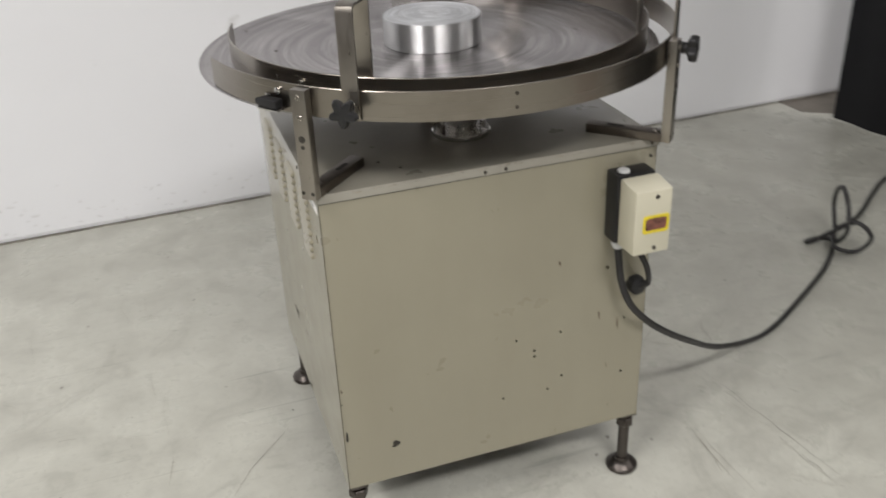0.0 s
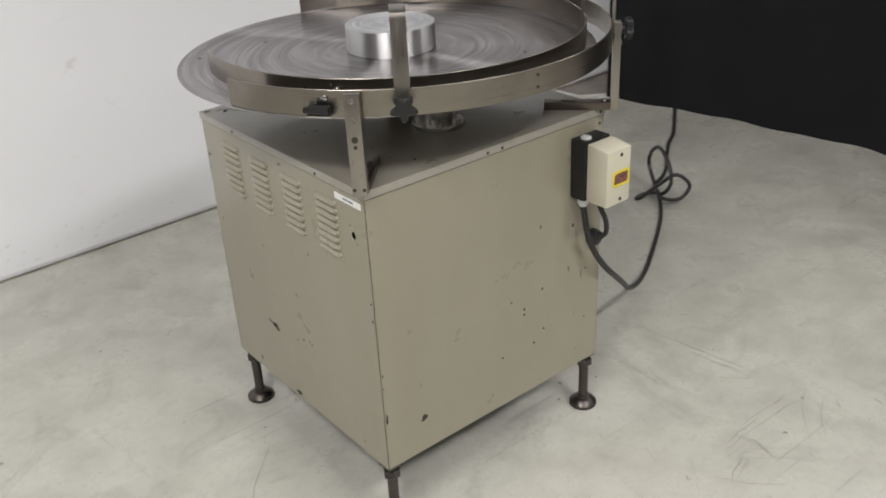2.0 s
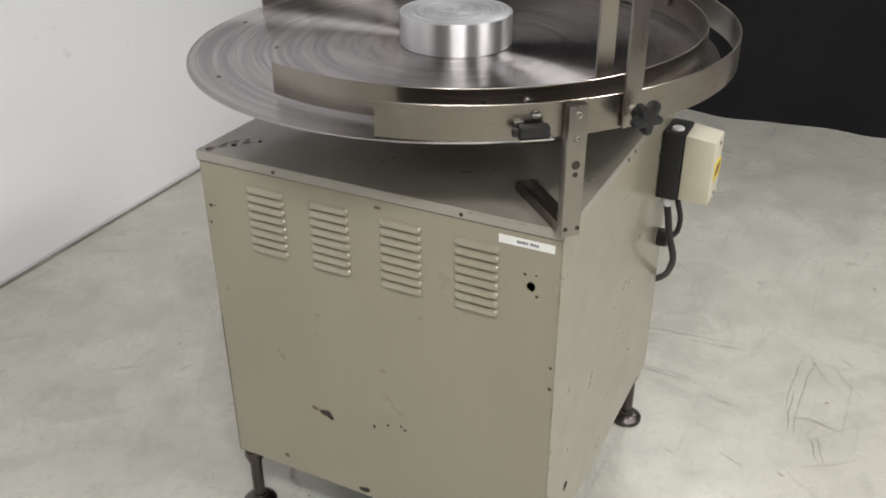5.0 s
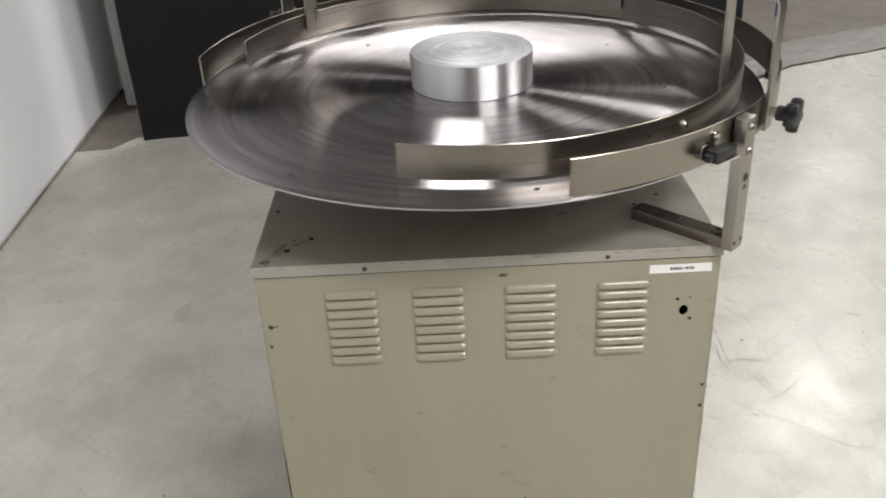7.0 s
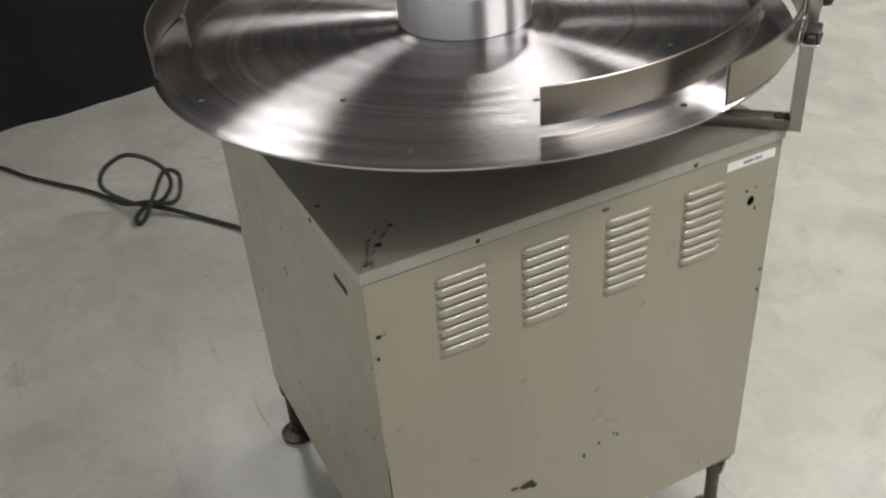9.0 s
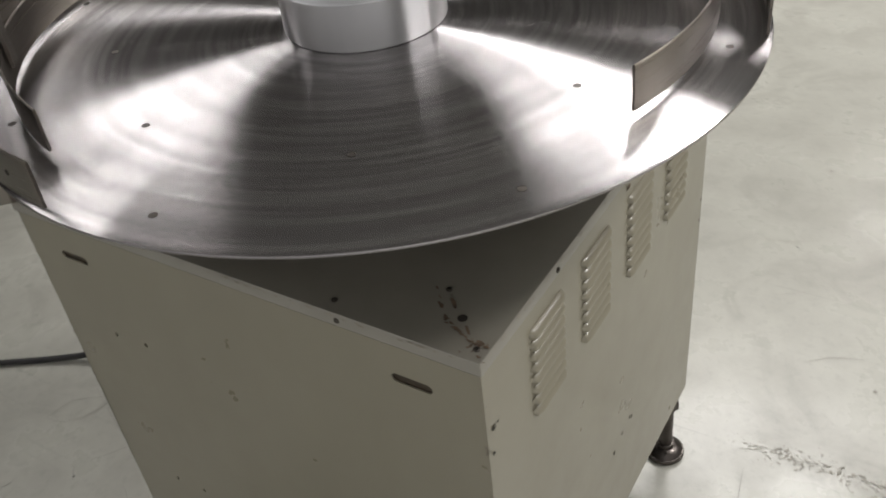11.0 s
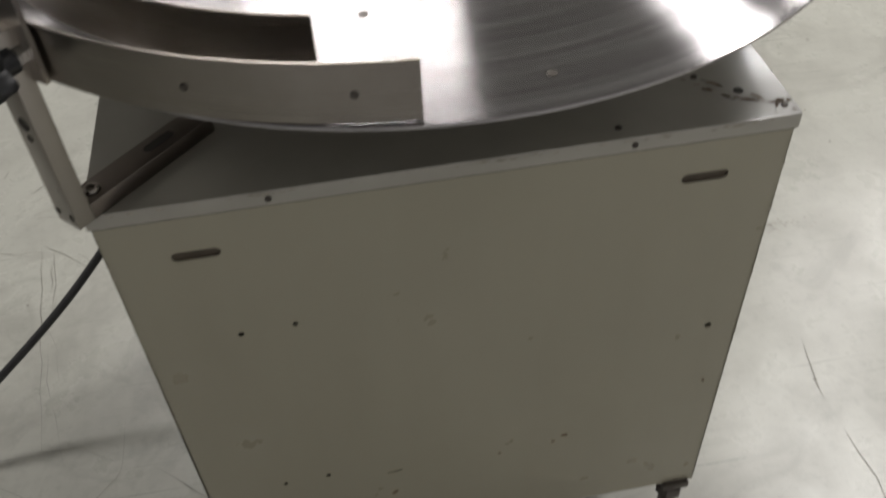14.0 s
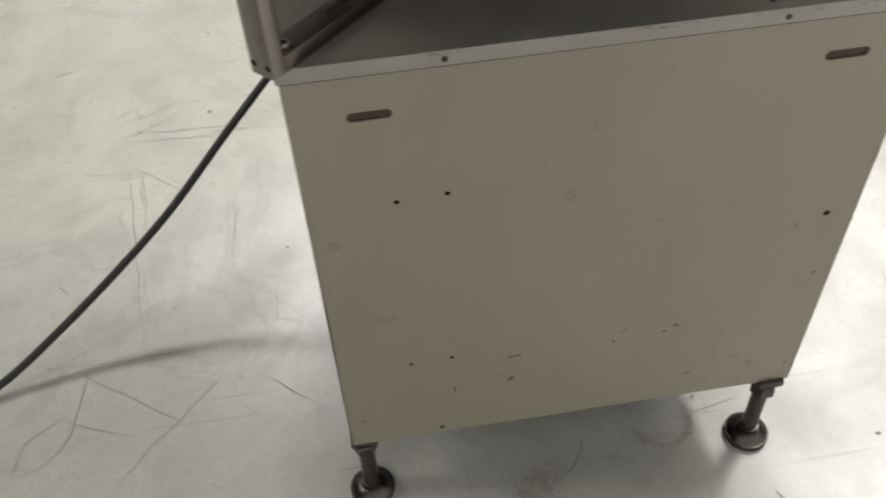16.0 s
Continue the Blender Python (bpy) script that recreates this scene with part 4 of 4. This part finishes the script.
for name, rows, tone, label in (("dark_scratches", DARK_EAST + DARK_WEST, SCUFF, "dark scratches in the floor paint"), ("faint_scratches", FAINT_EAST + FAINT_WEST, plain_mat("faint_scuff", (0.37, 0.36, 0.315), 0.5, 0, 0.2, 25), "faint scuff lines in the floor paint")):
    bm = bmesh.new()
    for w, *line in rows:
        scratch(bm, line, w * 0.00055, rnd)
    if name == "faint_scratches":
        for k in range(150):
            x, y, an, lg = rnd.uniform(-1.6, 2.2), rnd.uniform(-1.6, 1.45), rnd.choice((0.1, 1.6, 0.8, 2.4)) + rnd.uniform(-0.3, 0.3), rnd.uniform(0.03, 0.22)
            scratch(bm, [(x, y), (x + lg * 0.5 * math.cos(an + 0.1), y + lg * 0.5 * math.sin(an + 0.1)), (x + lg * math.cos(an), y + lg * math.sin(an))], rnd.uniform(0.0003, 0.0011), rnd)
    else:
        for k in range(55):
            x, y, an, lg = rnd.uniform(-1.6, 2.2), rnd.uniform(-1.6, 1.45), rnd.uniform(0, 3.1), rnd.uniform(0.008, 0.05)
            scratch(bm, [(x, y), (x + lg * math.cos(an), y + lg * math.sin(an))], rnd.uniform(0.0006, 0.0016), rnd)
        for k in range(70):
            blot(bm, rnd.uniform(-1.7, 2.2), rnd.uniform(-1.7, 1.5), rnd.uniform(0.002, 0.006), 1.4, rnd.uniform(0, 3), rnd, 0.0013)
    tagged(part(name, bm, tone, None, "", smooth=0), label, "floor marks", kind="stuff")

# ground-in dirt: a scuffed band beside the cabinet, a smudge beneath it, the ring left by an old foot, a tyre mark
GRIME = plain_mat("ground_in_dirt", (0.40, 0.38, 0.33), 0.5, 0, 0.2, 40)
bm = bmesh.new()
for k in range(330):
    blot(bm, rnd.uniform(-0.74, -0.43) + rnd.gauss(0, 0.02), -0.388 + rnd.gauss(0, 0.014) + 0.01 * noise.noise((k * 0.1, 0, 0)), rnd.uniform(0.0006, 0.0026), 1.7, rnd.gauss(0, 0.6), rnd, 0.0013)
for k in range(90):
    blot(bm, -0.74 + rnd.gauss(0, 0.035), -0.285 + rnd.gauss(0, 0.010), rnd.uniform(0.0008, 0.003), 1.7, rnd.gauss(0, 0.6), rnd, 0.0013)
for k in range(520):
    q = rnd.uniform(0, 1)
    blot(bm, 0.035 + 0.04 * q + rnd.gauss(0, 0.016), 0.335 + 0.035 * q + rnd.gauss(0, 0.014), rnd.uniform(0.0006, 0.003), 1.6, 0.8 + rnd.gauss(0, 0.3), rnd, 0.0013)
for k in range(320):
    a = rnd.uniform(0.2, 3.6)
    blot(bm, -0.170 + 0.050 * math.cos(a) + rnd.gauss(0, 0.003), 0.268 + 0.050 * math.sin(a) + rnd.gauss(0, 0.003), rnd.uniform(0.0006, 0.0026), 1.8, a + 1.57, rnd, 0.0013)
for k in range(420):
    q = rnd.uniform(0, 1)
    blot(bm, -0.700 + 0.018 * max(0.0, q - 0.5) * 2 + rnd.gauss(0, 0.005), -0.767 + 0.36 * q, rnd.uniform(0.001, 0.003) * (1 - 0.5 * q), 2.6, 1.57, rnd, 0.0013)
tagged(part("ground_in_dirt", bm, GRIME, None, "", smooth=0), "brownish ground-in dirt and rubber marks on the floor", "floor marks", kind="stuff")

# ---- things beyond the curtain ----
post = thing("barrier_post", "thin pole with a blue sleeve on a small dark foot", "pole", "", (2.68, -1.50, 0))
bm = bmesh.new()
lathe(bm, [(0.028, -0.003), (0.028, 0.03), (0.018, 0.045)], 20)
part("foot", bm, BLACK, post)
bm = bmesh.new()
lathe(bm, [(0.011, 0.04), (0.011, 0.30)], 16)
part("pole", bm, PALE, post, "pale grey lower pole")
bm = bmesh.new()
lathe(bm, [(0.018, 0.29), (0.019, 0.30), (0.019, 1.5), (0.015, 1.51)], 18)
part("sleeve", bm, plain_mat("blue_plastic", (0.02, 0.02, 0.30), 0.45), post, "deep blue sleeve")

FILM, ns, ls, bs = mat("crumpled_film")
bs.inputs["Base Color"].default_value = (0.50, 0.48, 0.45, 1)
bs.inputs["Roughness"].default_value = 0.45
bump(ns, ls, bs, noise_tex(ns, ls, world_co(ns), 9, 5), 0.5, 0.02)
bm = bmesh.new()
grid = []
for i in range(41):
    y = -1.33 - 1.05 * i / 40
    x0 = np.interp(-y, [1.3, 1.65, 2.2, 2.6], [2.58, 2.83, 3.03, 3.12])
    grid.append([bm.verts.new((x0 + 0.34 * k / 12 + 0.02 * noise.noise((y * 6, k * 0.5, 0)), y + 0.02 * noise.noise((k, y * 4, 5)), 0.006 + 0.03 * abs(noise.noise((y * 7, k * 0.6, 2))) * min(1, k / 2, (12 - k) / 2 + 0.05))) for k in range(13)])
for a, c in zip(grid, grid[1:]):
    for k in range(12):
        bm.faces.new((a[k], c[k], c[k + 1], a[k + 1]))
bmesh.ops.solidify(bm, geom=bm.faces[:], thickness=0.001)
tagged(part("plastic_film", bm, FILM, smooth=40), "crumpled shiny plastic film lying on the bare floor", "plastic film")

red = thing("red_case", "low red plastic case with a dark foot", "case", "", (2.44, -2.34, 0))
bm = bmesh.new()
box(bm, (0, 0, 0.075), (0.30, 0.36, 0.11), 0.025, seg=3)
part("shell", bm, plain_mat("faded_red_plastic", (0.36, 0.07, 0.06), 0.5), red)
bm = bmesh.new()
box(bm, (0, 0, 0.012), (0.24, 0.30, 0.024), 0.004)
part("foot", bm, BLACK, red)

strip = thing("pale_panel", "narrow pale panel edge standing behind the curtain", "panel", "", (2.88, 1.50, 0))
bm = bmesh.new()
box(bm, (0, 0, 1.25), (0.40, 0.045, 2.46), 0.012)
part("board", bm, plain_mat("pale_laminate", (0.50, 0.50, 0.48), 0.5), strip)
rack = thing("storage_rack", "dark steel rack with a pale box on its shelf", "rack", "", (3.75, 1.75, 0))
for x in (-0.4, 0.4):
    for y in (-0.28, 0.28):
        bm = bmesh.new()
        box(bm, (x, y, 1.0), (0.04, 0.04, 2.0), 0.003)
        part("upright", bm, BLACK, rack)
for z in (0.10, 0.52, 1.0, 1.6):
    bm = bmesh.new()
    box(bm, (0, 0, z), (0.84, 0.60, 0.03), 0.003)
    part("shelf", bm, BLACK, rack)
carton = thing("storage_box", "pale grey cardboard box on a dark rack shelf", "box", "", (3.72, 1.72, 0.535))
bm = bmesh.new()
box(bm, (0, 0, 0.13), (0.60, 0.46, 0.26), 0.004)
part("carton", bm, plain_mat("pale_card", (0.42, 0.41, 0.39), 0.8), carton)
crate = thing("dark_crate", "dark brown crate on the lower rack shelf", "crate", "", (3.72, 1.70, 0.115))
bm = bmesh.new()
box(bm, (0, 0, 0.15), (0.66, 0.50, 0.30), 0.006)
part("crate_body", bm, plain_mat("dark_brown_wood", (0.055, 0.038, 0.028), 0.7), crate)
